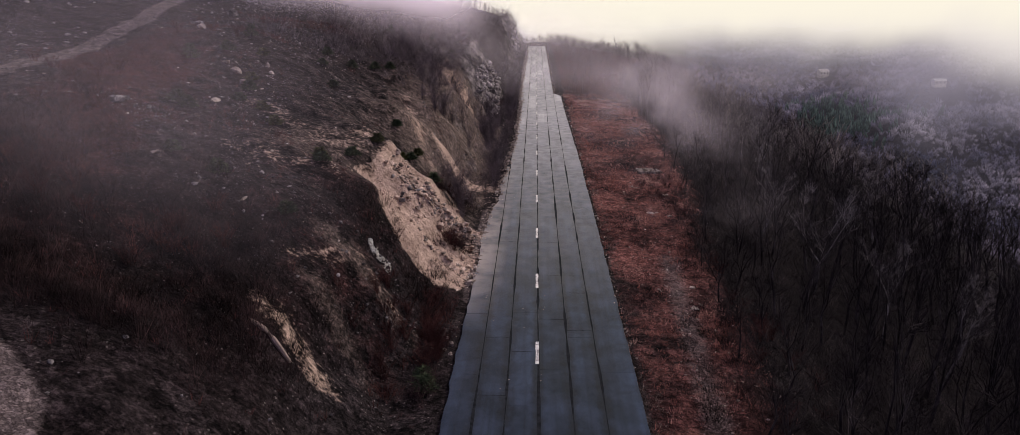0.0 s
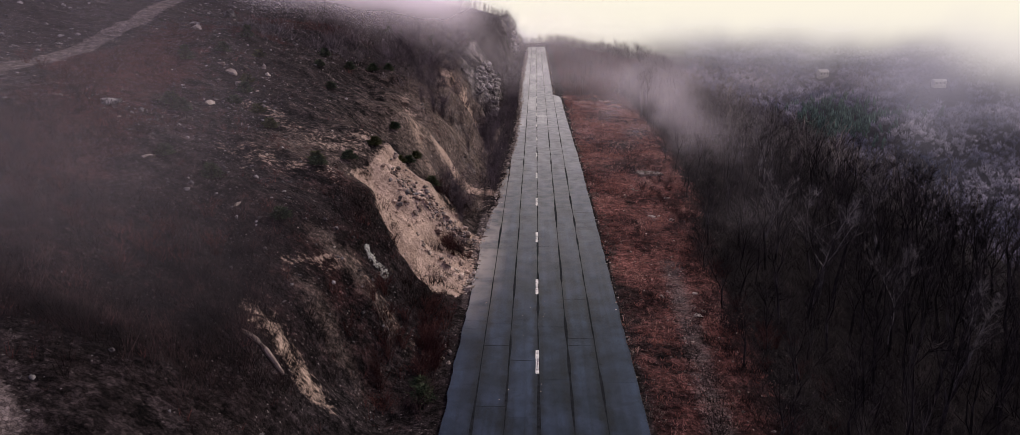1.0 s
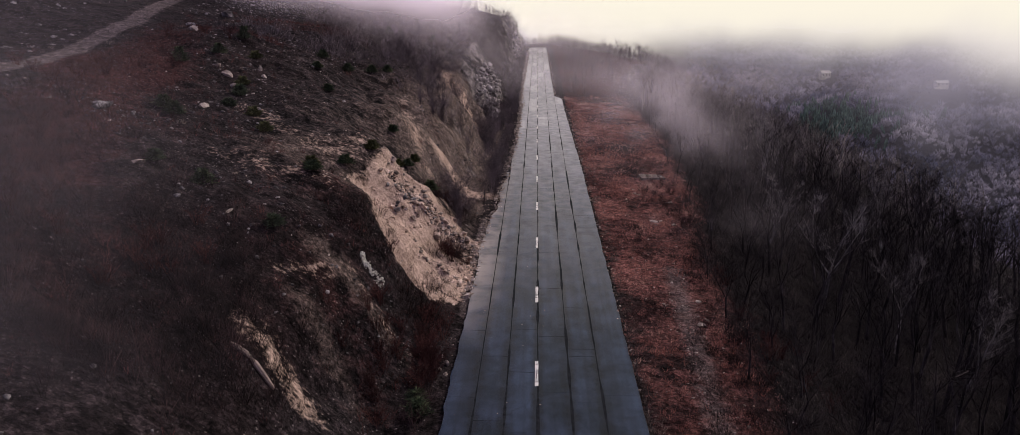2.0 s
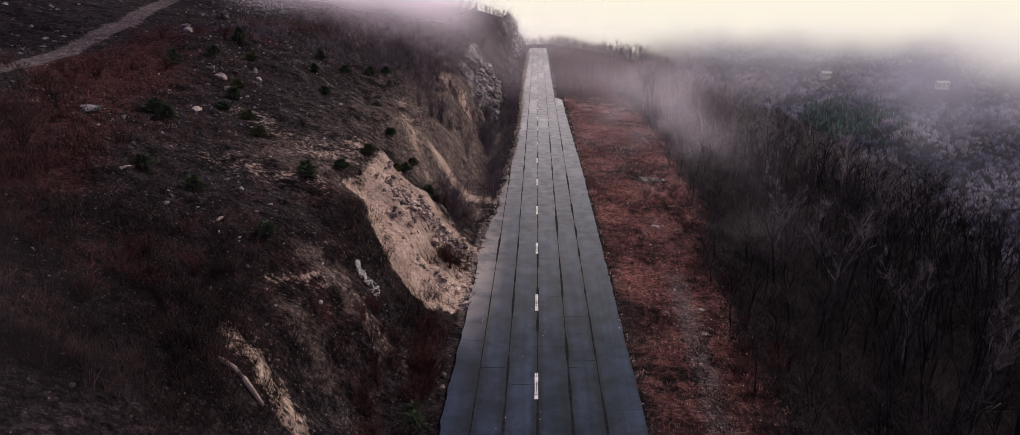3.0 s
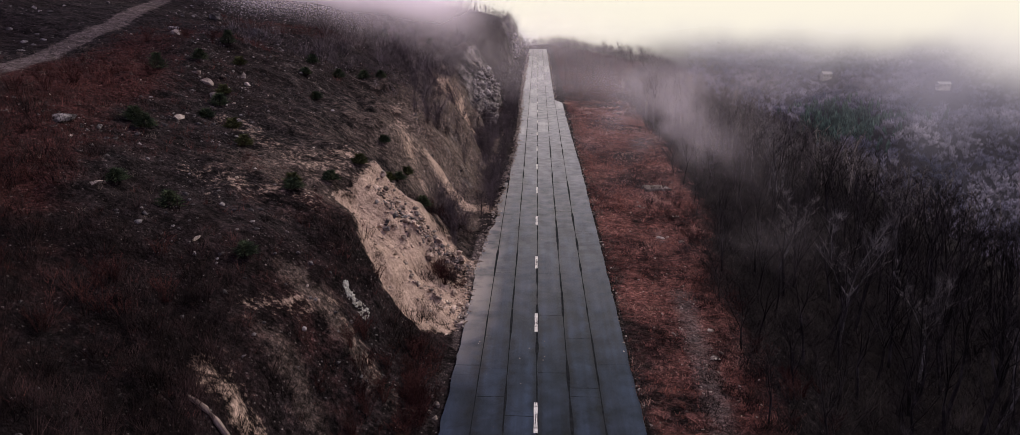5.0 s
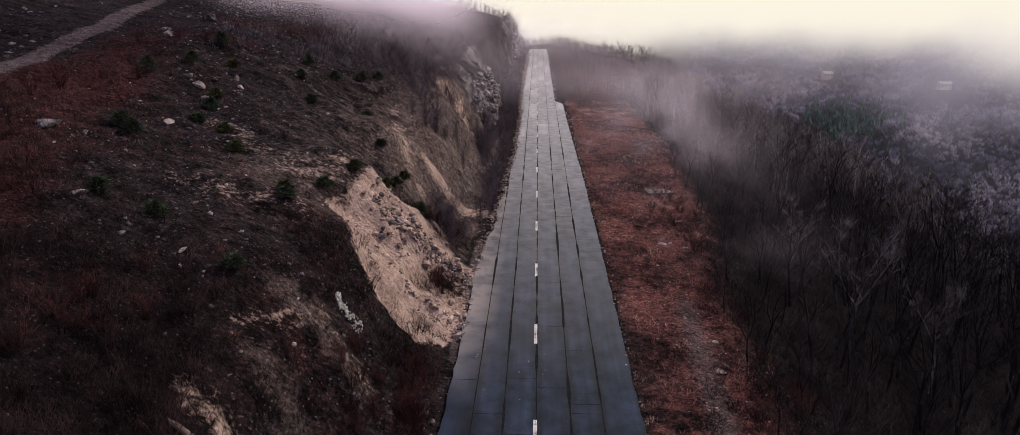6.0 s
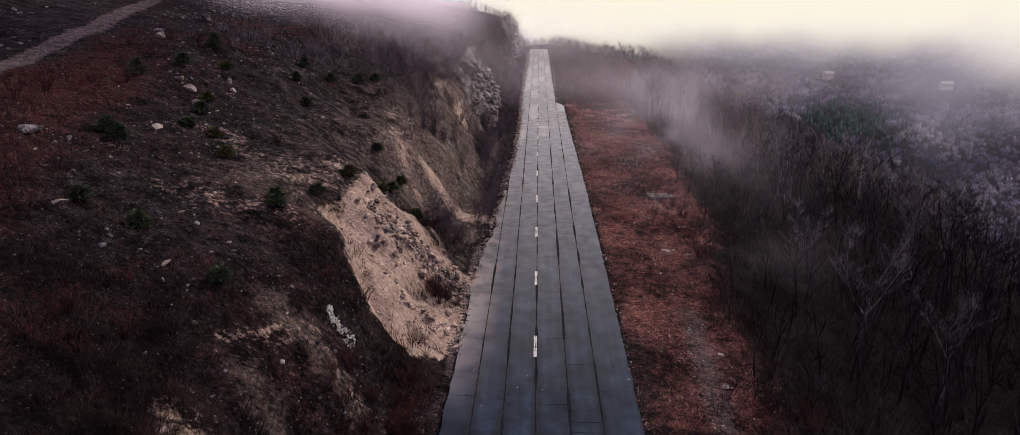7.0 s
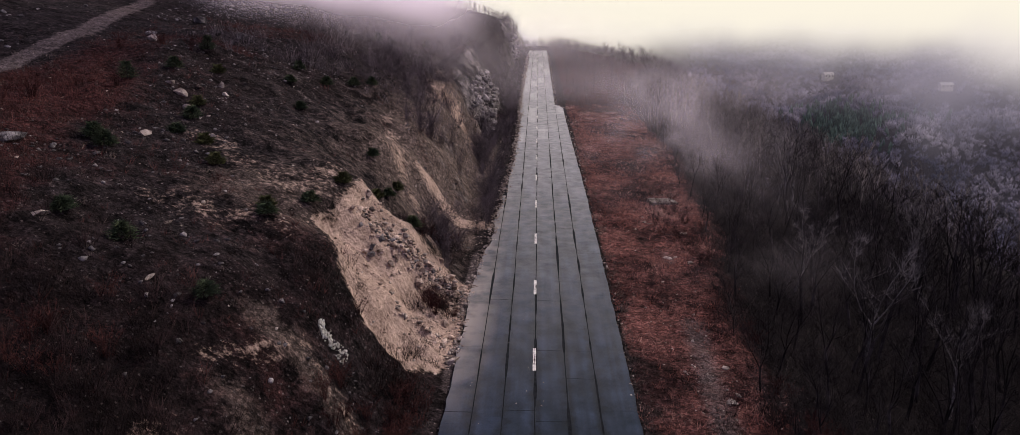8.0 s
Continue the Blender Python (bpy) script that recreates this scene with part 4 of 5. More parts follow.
mist_bank(150, -80, 150, -30, 40, over_road(0.12), 1.6, "thin haze lying over the road")
mist_bank(250, -110, 190, -40, 60, over_road(0.26), 2.2, "thin haze lying over the road")
hill = lambda low, high, top: lambda x, z, h: (low * (0.3 + 0.7 * ramp(fbm(x, z, 14, 4), -0.4, 0.5)) + top * ramp(z + 4 * fbm(x, z, 20, 4), *high)) * ramp(h, 0, 8)
mist_bank(112, -52, -6, 5, 60, hill(0.24, (19, 31), 0.42), 1.2, "thin mist hanging on the hillside")
mist_bank(160, -110, -6, 5, 70, hill(0.26, (20, 31), 0.7), 1.5, "thin mist hanging on the hillside")
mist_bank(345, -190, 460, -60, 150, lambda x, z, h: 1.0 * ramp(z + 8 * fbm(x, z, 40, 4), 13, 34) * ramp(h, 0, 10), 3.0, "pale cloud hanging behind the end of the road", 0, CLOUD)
# added glowing sheet that lightens the valley in place of lit mist
mist_bank(420, -700, 1900, -120, 90, lambda x, z, h: (0.035 + 0.025 * fbm(x, z, 80, 4) + 0.36 * ramp(z + 30 * fbm(x, z, 75, 5), -36, 16)) * ramp(h, 0, 30), 6.0, "glowing lavender sheet standing for valley haze", -120, HAZE_GLOW)
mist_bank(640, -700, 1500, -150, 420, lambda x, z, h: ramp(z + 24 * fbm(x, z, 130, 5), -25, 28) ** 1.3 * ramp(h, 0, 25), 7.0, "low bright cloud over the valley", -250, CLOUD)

# thin wisps hang high over the hillside, beside the start of the flight
for y0, x0, cx, cz, rx, rz, most in ((3.3, -7.0, -1.9, 22.1, 1.3, 0.9, 0.046), (4.4, -8.0, -2.5, 22.1, 1.5, 1.1, 0.046), (5.6, -9.0, -3.3, 22.1, 1.9, 1.3, 0.046)):
    mist_bank(y0, x0, -0.75, 18.8, 23.6, lambda x, z, h: most * puff(x, z, cx, cz, rx, rz) * (0.35 + 0.65 * ramp(fbm(x, z + y0, 1.2, 5), -0.35, 0.4)), 0.07, "thin mist drifting high over the hillside")

# ---- undergrowth, dry grass and rubble ----
def bramble(r):
    s = Shape()
    for _ in range(16):
        a, w = r.uniform(0, 6.283), r.uniform(0, 0.7)
        s.spike((math.cos(a) * w, math.sin(a) * w, -0.2 + r.uniform(0, 0.8)), (r.uniform(-0.8, 0.8), r.uniform(-0.8, 0.8), r.uniform(0.3, 1.5)), r.uniform(0.007, 0.016))
    return s


def grass_tuft(r):
    s = Shape()
    for _ in range(7):
        a, w = r.uniform(0, 6.283), r.uniform(0, 0.16)
        s.spike((math.cos(a) * w, math.sin(a) * w, -0.05), (math.cos(a) * r.uniform(0.05, 0.4), math.sin(a) * r.uniform(0.05, 0.4), r.uniform(0.2, 0.55)), r.uniform(0.008, 0.017))
    return s


def stone_shape(r, flat=0.6, rough=0.3):
    """A broken stone: an irregular hull with flat faces."""
    bm = bmesh.new()
    bmesh.ops.create_icosphere(bm, subdivisions=1, radius=1.0)
    cuts = [Vector((r.uniform(-1, 1), r.uniform(-1, 1), r.uniform(-1, 1))).normalized() for _ in range(5)]
    for v in bm.verts:
        for c in cuts:
            k = v.co.dot(c)
            if k > 0.45:
                v.co -= c * (k - 0.45)
        v.co *= 1 + r.uniform(-rough, rough)
        v.co.z *= flat
    s = Shape()
    s.v = [tuple(v.co) for v in bm.verts]
    s.f = [tuple(v.index for v in f.verts) for f in bm.faces]
    bm.free()
    return s


def strew(count, x0, x1, y0, y1, keep, size):
    """Places for small stuff on the ground, kept by chance."""
    out = []
    xs, ys, ks, ss = gr.uniform(x0, x1, count), gr.uniform(y0, y1, count), gr.random(count), gr.random(count)
    ok = ks < keep(xs, ys)
    xs, ys, ss = xs[ok], ys[ok], ss[ok]
    zs = ground_height(xs, ys)
    return [(x, y, z, size[0] + (size[1] - size[0]) * s ** 2.5) for x, y, z, s in zip(xs, ys, zs, ss)]


edge_v = lambda x, y: x - bench_edge(y)
scatter_far("undergrowth", strew(12500, 12, 62, 18, 180, lambda x, y: ramp(edge_v(x, y), -2.0, 2.5) * 0.75, (0.7, 1.8)), bramble, TWIG, "tangled leafless undergrowth of the wood", "undergrowth")
reds = strew(38000, 6.0, 21, 24, 170, lambda x, y: (0.25 + 0.6 * ramp(fbm(x, y, 5, 3), -0.3, 0.4)) * (1 - ramp(edge_v(x, y), -0.5, 3)) * (1 - 0.85 * run(x, y, (9.6, 30), (11.6, 60), 1.3)) * (0.2 + 0.8 * ramp(fbm(x, y, 9, 3), -0.35, 0.2)), (0.4, 1.15))
def brush_tuft(r):
    s = Shape()
    for _ in range(18):
        a, w = r.uniform(0, 6.283), r.uniform(0, 0.45)
        out = Vector((math.cos(a) * r.uniform(0.1, 0.6), math.sin(a) * r.uniform(0.1, 0.6), r.uniform(0.4, 1.0)))
        s.spike((math.cos(a) * w, math.sin(a) * w, -0.1 + r.uniform(0, 0.35)), out, r.uniform(0.006, 0.014))
    return s


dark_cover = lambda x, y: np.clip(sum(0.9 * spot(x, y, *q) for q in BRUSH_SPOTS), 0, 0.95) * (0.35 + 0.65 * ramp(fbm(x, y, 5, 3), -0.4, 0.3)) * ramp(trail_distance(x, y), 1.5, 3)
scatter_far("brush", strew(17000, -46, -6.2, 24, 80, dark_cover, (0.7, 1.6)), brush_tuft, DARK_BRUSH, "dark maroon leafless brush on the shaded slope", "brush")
BENCH_SPOTS = [(13, 35, 2, 5), (12.8, 45, 1.4, 4), (11, 44, 1.8, 3), (12.4, 40, 1.2, 4), (8.8, 54, 0.9, 3), (10, 37, 1.4, 3), (12.8, 97, 1.5, 5), (13.6, 86, 1.2, 3), (13.2, 60, 1.2, 4), (12.6, 50, 1.5, 3), (15, 70, 1.5, 5), (9.5, 70, 1.0, 4), (14.5, 78, 1.4, 3)]
scatter_far("brush", strew(3600, 7.0, 19, 28, 120, lambda x, y: np.clip(sum(0.8 * spot(x, y, *q) for q in BENCH_SPOTS), 0, 0.9), (0.6, 1.3)), brush_tuft, DARK_BRUSH, "dark leafless brush among the red grass", "brush")
grey_cover = lambda x, y: np.clip(0.5 * spot(x, y, -16.5, 118, 5, 14) + 0.7 * spot(x, y, -23, 112, 5, 9) + 0.5 * spot(x, y, -7.4, 106, 1.5, 10) + 0.5 * spot(x, y, -28, 140, 9, 16) + 0.3 * spot(x, y, -12.2, 98, 1.6, 6) + 0.5 * spot(x, y, -30, 96, 7, 4), 0, 0.9) * (0.4 + 0.6 * ramp(fbm(x, y, 6, 3), -0.4, 0.3))
scatter_far("brush", strew(5200, -46, -5.6, 76, 165, grey_cover, (1.0, 3.0)), brush_tuft, BRUSH, "leafless grey brush crowding the upper slope", "brush")
maroon = strew(30000, -48, -6.0, 20, 125, lambda x, y: 0.9 * np.clip(0.0 + 0.5 * fbm(x, y, 11, 4) + 0.8 * run(x, y, (-30, 44), (-38, 66), 4.5) + 0.6 * run(x, y, (-38, 66), (-40, 82), 4.0) + 0.6 * run(x, y, (-44, 90), (-32, 90), 2.6) - 1.2 * scree_cover(x, y), 0.02, 0.8) * ramp(trail_distance(x, y), 1.5, 2.5), (0.6, 1.6))
scatter_far("maroon_grass", maroon, grass_tuft, MAROON_GRASS, "dull maroon dead grass on the hillside", "grass")
scatter_far("dry_grass", reds, grass_tuft, DRY_GRASS, "dry red-brown grass in tussocks", "grass")
duns = strew(30000, -46, -5.8, 20, 130, lambda x, y: 0.5 * np.clip(0.4 - 0.6 * fbm(x, y, 11, 3) - 1.2 * scree_cover(x, y), 0, 1) * ramp(y, 34, 52), (0.35, 1.0))
duns += strew(2600, 6.0, 7.2, 24, 150, lambda x, y: 0.5 + 0.4 * fbm(x, y, 4, 3), (0.4, 0.9))
scatter_far("dead_stalks", duns, grass_tuft, STRAW, "dead brown stalks and weeds on the slope", "weeds")
stones = strew(40000, -48, -6.2, 20, 140, lambda x, y: np.clip(0.06 + 0.55 * fbm(x, y, 9, 4) + 0.4 * spot(x, y, -29, 74, 6, 9) - 0.9 * slide_scar(x, y), 0.0, 0.7) * (0.15 + 0.85 * ramp(y, 36, 54)), (0.04, 0.26))
stones += strew(3400, -13.5, -5.3, 58, 67, lambda x, y: 0.9 * run(x, y, (-12.0, 62.4), (-6.0, 65.2), 0.55), (0.05, 0.3))
stones += strew(9000, -82, -46, 62, 165, lambda x, y: np.clip(0.2 + 0.7 * fbm(x, y, 12, 4), 0.02, 0.8) * ramp(trail_distance(x, y), 1.5, 2.5), (0.08, 0.5))
scatter_far("rubble", stones, stone_shape, GREY_STONE, "loose grey rubble strewn over the hillside", "rubble")
chips = strew(7000, -16, -5.3, 50, 122, lambda x, y: np.clip(0.7 * scree_cover(x, y), 0, 0.65), (0.03, 0.17))
chips += strew(3000, -13.5, -5.3, 56, 70, lambda x, y: 0.8 * run(x, y, (-11.8, 63.0), (-5.4, 66.0), 1.0) + 0.4 * run(x, y, (-8.5, 56), (-5.6, 57.5), 0.8), (0.08, 0.36))
scatter_far("scree", chips, stone_shape, SLIDE_STONE, "tan broken stones of the fresh slide", "scree")
pale = strew(900, -16, -5.3, 46, 122, lambda x, y: np.clip(0.75 * scree_cover(x, y), 0, 0.7), (0.04, 0.22))
pale += strew(3200, -13.5, -5.3, 56, 70, lambda x, y: 0.8 * run(x, y, (-11.8, 63.6), (-5.4, 66.4), 0.8) + 0.4 * run(x, y, (-8.5, 56), (-5.6, 57.5), 0.8), (0.05, 0.34))
pale += strew(1600, -5.9, -4.7, 44, 200, lambda x, y: 0.25 + 0.6 * ramp(fbm(x, y, 5, 2), -0.2, 0.4), (0.05, 0.16))
pale += strew(1500, 7, 15, 28, 100, lambda x, y: 0.10 + 0.55 * spot(x, y, 10.6, 48, 1.4, 14), (0.05, 0.16))
pale += strew(900, -48, -6.2, 20, 140, lambda x, y: 0.35 * ramp(y, 34, 54), (0.06, 0.2))
pale += [(gr.uniform(-4.8, 1.0), y, road_z(y) + 0.02, gr.uniform(0.025, 0.07)) for y in gr.uniform(36, 110, 60)]
ys = gr.uniform(54, 300, 2600)
pale += [(left_edge(y) + gr.normal(-0.12, 0.26), y, road_z(y) + 0.01, gr.uniform(0.04, 0.13) * (1 + y / 160)) for y in ys]
pale += [(right_edge(y) + gr.normal(0.15, 0.2), y, road_z(y) - 0.02, gr.uniform(0.03, 0.10) * (1 + y / 160)) for y in gr.uniform(40, 300, 420)]
scatter_far("scree", pale, stone_shape, STONE, "pale broken stones of the slide", "scree")

crags = strew(420, -10.6, -7.8, 122, 160, lambda x, y: 0.8 + 0 * x, (0.25, 1.1)) + strew(150, -9.6, -7.9, 262, 322, lambda x, y: 0.8 + 0 * x, (0.5, 1.8))
scatter_far("cliff_rock", crags, stone_shape, CRAG, "pale broken rock of the cliff face", "rock")

# ---- boulders ----
br = random.Random(21)


def boulder(x, y, size, flat, material, label, turn=None, sink=0.25):
    s = stone_shape(br, flat, 0.22)
    ob = part("boulder", s, material)
    ob.matrix_basis = pose(x, y, zat(x, y) + size * flat * (0.5 - sink), br.uniform(-12, 12), br.uniform(-12, 12), br.uniform(0, 360) if turn is None else turn) @ Matrix.Diagonal((size, size * br.uniform(0.6, 0.9), size, 1))
    return tagged(ob, label, "boulder", "boulders of the hillside")


for x, y, size in [(-28.2, 76.2, 0.55), (-29.4, 71.5, 0.75), (-30.8, 72.6, 0.45), (-27.6, 68.4, 0.5), (-29.0, 73.6, 0.4), (-27.2, 74.8, 0.35), (-24.1, 64.6, 0.4), (-39.7, 87.3, 0.9)]:
    boulder(x, y, size, 0.8, STONE, "pale weathered boulder lying among rubble")
for x, y, size in [(-35.0, 98.7, 1.4), (-46.4, 112.9, 1.6), (-45.1, 134.6, 1.5), (-37.2, 97.0, 0.9), (-33.4, 92.0, 0.8), (-41.0, 89.5, 1.0)]:
    boulder(x, y, size, 0.6, GREY_STONE, "grey rock ledge breaking through the slope")
for x, y, size in [(-27.4, 61.4, 0.6), (-24.8, 46.1, 0.65), (-20.5, 50.0, 0.45), (-18.6, 44.0, 0.4)]:
    boulder(x, y, size, 0.3, STONE, "flat pale slab of rock in the dead grass")
boulder(-31.3, 53.5, 1.6, 0.36, GREY_STONE, "large rounded grey boulder half sunk in the grass")
for x, y, size in [(-4.95, 65.9, 0.42), (-5.3, 67.5, 0.4), (-5.9, 66.5, 0.5), (-6.4, 64.8, 0.55), (-6.9, 67.0, 0.5), (-5.2, 60.5, 0.4), (-5.8, 58.0, 0.5), (-6.5, 60.0, 0.6), (-6.2, 56.5, 0.4), (-7.4, 63.0, 0.7), (-8.3, 65.0, 0.6), (-8.9, 62.6, 0.7), (-7.8, 68.2, 0.5)]:
    boulder(x, y, size, 0.6, SLIDE_STONE, "tan boulder at the foot of the slide")
boulder(-5.35, 54.8, 0.95, 0.35, STONE, "flat tan rock slab fallen beside the road", 20)
for x, y, size in [(-5.7, 44.2, 0.32), (-6.0, 43.5, 0.25), (-5.6, 43.0, 0.22), (-6.1, 45.0, 0.22)]:
    boulder(x, y, size, 0.8, STONE, "pale stone lying at the road's edge")
for x, y, size in [(11.4, 86.4, 0.45), (11.9, 86.0, 0.3), (15.0, 83.2, 0.5), (12.1, 75.9, 0.6), (13.9, 74.9, 0.5), (12.9, 76.2, 0.3), (12.4, 55.5, 0.4), (11.7, 51.1, 0.6), (12.3, 52.0, 0.35), (10.2, 84.0, 0.25)]:
    boulder(x, y, size, 0.4, STONE, "pale broken concrete lump in the red grass")
kerb = Shape()
bm = bmesh.new()
bmesh.ops.create_cube(bm, size=1.0)
bmesh.ops.bevel(bm, geom=list(bm.edges), offset=0.06, segments=2, affect="EDGES")
for v in bm.verts:
    v.co += Vector((br.uniform(-0.03, 0.03), br.uniform(-0.03, 0.03), br.uniform(-0.03, 0.03)))
kerb.v, kerb.f = [tuple(v.co) for v in bm.verts], [tuple(v.index for v in f.verts) for f in bm.faces]
bm.free()
slab_block = part("concrete_block", kerb, STONE)
slab_block.matrix_basis = pose(14.6, 94.5, zat(14.6, 94.5) + 0.08, 4, 3, 12) @ Matrix.Diagonal((3.2, 1.9, 0.5, 1))
tagged(slab_block, "long pale concrete block half buried in red grass", "concrete block")
for i in range(64):
    k = i / 63
    x, y = -12.4 + 6.2 * k + br.gauss(0, 0.45), 61.6 + 3.2 * k + br.gauss(0, 0.75)
    high = y - 61.6 - 3.2 * k > 0.3
    boulder(x, y, br.uniform(0.14, 0.42), 0.75, SLIDE_STONE if high or i % 3 else GREY_STONE, "tan angular block of the slide" if high or i % 3 else "dark angular block bared by the slide")
for x, y, size in [(-13.2, 61.8, 0.55), (-12.9, 62.8, 0.7), (-12.4, 63.6, 0.5), (-12.6, 64.8, 0.65), (-12.0, 62.6, 0.45), (-11.6, 63.8, 0.5), (-13.4, 59.6, 0.5), (-12.2, 66.2, 0.5), (-13.0, 57.0, 0.4)]:
    boulder(x, y, size * 0.8, 0.55, SLIDE_STONE, "cracked tan block breaking out of the slide's head")

# a whitened streak of rock in the dark bank
streak = Shape()
for i in range(210):
    k = br.random()
    side = (0.5 if i % 3 else -0.45) * k * k + 0.14 * math.sin(23 * k) + br.gauss(0, 0.10 + 0.12 * (i % 4 == 0))
    x, y = -11.7 + 1.5 * k, 47.9 - 0.5 * k + side
    s = stone_shape(br, 0.7)
    q = br.uniform(0.03, 0.12) * (1.2 - 0.6 * k)
    z = zat(x, y) + 0.08
    streak.add([(x + a * q, y + b * q, z + c * q * 1.5) for a, b, c in s.v], s.f)
tagged(part("whitened_rock", streak, LICHEN), "whitened crumbling rock outcrop on the dark bank", "rock", kind="stuff")

# a broken log on the bank
lg = Shape()
for off, rad in ((0, 0.13), (0.05, 0.10)):
    p = [(-14.6 + 0.42 * i, 33.7 - 0.1 * i, zat(-14.6 + 0.42 * i, 33.7 - 0.1 * i) + 0.16 + off) for i in range(6)]
    lg.tube(p, [rad * k for k in (0.5, 0.9, 1, 1.1, 1.0, 0.7)], 7)
tagged(part("fallen_log", lg, WOOD), "weathered fallen log lying on the stony bank", "log")

# ---- evergreen bushes ----


def cedar(r, height, wide):
    stem, leaf = Shape(), Shape()
    stem.tube([(0, 0, -0.3), (0.03, 0, height * 0.5), (0, 0.02, height * 0.95)], [0.07, 0.045, 0.01], 5)
    for _ in range(620):
        t = r.uniform(0.03, 1.0)
        a = r.uniform(0, 6.283)
        w = wide * (math.sin(math.pi * min(1, t + 0.25)) ** 0.6 if t < 0.75 else 0.75 * (1 - t) + 0.15) * r.uniform(0.35, 1.1) + 0.05
        p = Vector((math.cos(a) * w * 0.6, math.sin(a) * w * 0.6, height * t * 0.92))
        k = r.uniform(0.7, 1.5)
        p = Vector((p.x * k, p.y * k, p.z))
        d = Vector((math.cos(a) + r.uniform(-0.8, 0.8), math.sin(a) + r.uniform(-0.8, 0.8), r.uniform(-0.3, 1.0))) * 0.24
        leaf.spike(p, d, r.uniform(0.02, 0.045))
    return stem, leaf


def evergreen(r, height, wide, label):
    base = new("cedar_bush")
    tagged(base, label, "bush", "evergreen bushes")
    stem, leaf = cedar(r, height, wide)
    part("trunk", stem, BARK, base)
    part("foliage", leaf, NEEDLES, base, "dark green needles")
    return base


forms = [evergreen(br, h, w, "small dark evergreen bush on the open slope") for h, w in ((1.45, 0.85), (1.0, 0.8), (0.7, 0.7))]
where = [(-32.7, 84.5, 0), (-31.7, 75.2, 1), (-33.8, 71.3, 0), (-26.6, 66.9, 1), (-27.7, 56.9, 1), (-26.4, 92.7, 1), (-25.0, 85.4, 2), (-23.1, 91.7, 1),
         (-22.5, 80.3, 2), (-24.5, 47.2, 2), (-16.5, 54.2, 2), (-15.5, 59.6, 2), (-26.3, 63.6, 2), (-21.5, 155.0, 0), (-26.4, 134.8, 0), (-25.3, 138.9, 0),
         (-21.5, 97.3, 1), (-15.1, 77.3, 2), (-13.1, 74.0, 2), (-9.9, 67.6, 1), (-28.9, 57.8, 1), (-21.2, 46.6, 1), (-16.0, 44.2, 2), (-6.6, 38.5, 1), (-6.9, 40.0, 2), (-20.0, 100, 1)]
used = set()
for x, y, k in where:
    m = pose(x, y, zat(x, y), 0, 0, br.uniform(0, 360))
    if k in used:
        copy_thing(forms[k], m)
    else:
        forms[k].matrix_basis = m
        used.add(k)

olive = new("olive_bush")
tagged(olive, "small yellowish-green bush on the stony slope", "bush", "evergreen bushes")
stem, leaf = cedar(br, 0.8, 0.65)
part("trunk", stem, BARK, olive)
part("foliage", leaf, OLIVE, olive, "yellowish-green leaves")
for i, (x, y) in enumerate([(-24.0, 63.0), (-27.5, 70.0), (-22.0, 60.0), (-14.2, 63.5), (-13.6, 71.5), (-17.0, 55.5), (-29.5, 79.0), (-12.8, 76.5)]):
    m = pose(x, y, zat(x, y), 0, 0, br.uniform(0, 360))
    if i:
        copy_thing(olive, m)
    else:
        olive.matrix_basis = m

# ---- leafless shrubs ----


def shrub(r, height, stems, twigs, wood, fine, label, fat=1.0):
    base = new("bare_shrub")
    tagged(base, label, "shrub", "leafless shrubs")
    a, b = shrub_shape(r, height, stems, twigs, fat)
    part("stem", a, wood, base)
    part("crown", b, fine, base, "fine leafless twigs")
    return base


def thicket(protos, places):
    """Copies of the protos over places given as (x, y, radius across, radius along, count)."""
    first = list(protos)
    for cx, cy, rx, ry, count in places:
        for _ in range(count):
            x, y = cx + br.gauss(0, 0.5) * rx, cy + br.gauss(0, 0.5) * ry
            if left_edge(y) - 0.5 < x < 6.3:
                continue
            m = pose(x, y, zat(x, y), 0, 0, br.uniform(0, 360))
            if first:
                first.pop().matrix_basis = m
            else:
                src = protos[br.randrange(len(protos))]
                copy_thing(src, m)


grey_shrubs = [shrub(br, h, 12, 340, BRUSH, BRUSH, "leafless grey shrub crowding the cutting", f) for h, f in ((3.6, 1.4), (2.6, 1.5), (4.6, 1.3))]
thicket(grey_shrubs, [(-5.4, 92, 0.7, 12, 16), (-4.9, 128, 0.8, 18, 14), (-5.0, 172, 0.8, 20, 10), (-7.4, 108, 2.0, 9, 24), (-7.6, 122, 2.2, 8, 12), (-5.8, 160, 1.6, 16, 16), (-7.0, 200, 2.5, 24, 12), (-15, 108, 3, 7, 14), (-21, 119, 5, 8, 18),
                      (-13, 93, 2.2, 5, 9), (-8.2, 73, 1.6, 5, 10), (-26, 140, 7, 14, 16), (-17, 160, 5, 14, 12), (-14, 250, 6, 40, 10)])
red_shrubs = [shrub(br, h, 16, 420, RED_TWIG, RED_TWIG, "leafless red-brown shrub on the dark slope", f) for h, f in ((1.1, 1.3), (0.8, 1.4), (1.5, 1.2))]
thicket(red_shrubs, [(-30, 42, 6, 6, 22), (-37, 60, 5, 9, 10), (-20, 38, 4, 4, 10), (-7.0, 46, 1.0, 7, 30), (-9.3, 44, 1.5, 6, 16), (-7.4, 61.5, 0.9, 1.6, 8), (-8.6, 72, 1.2, 4, 12), (-36, 80, 7, 8, 6), (15.5, 50, 2, 16, 18), (15.5, 85, 2, 18, 14)])

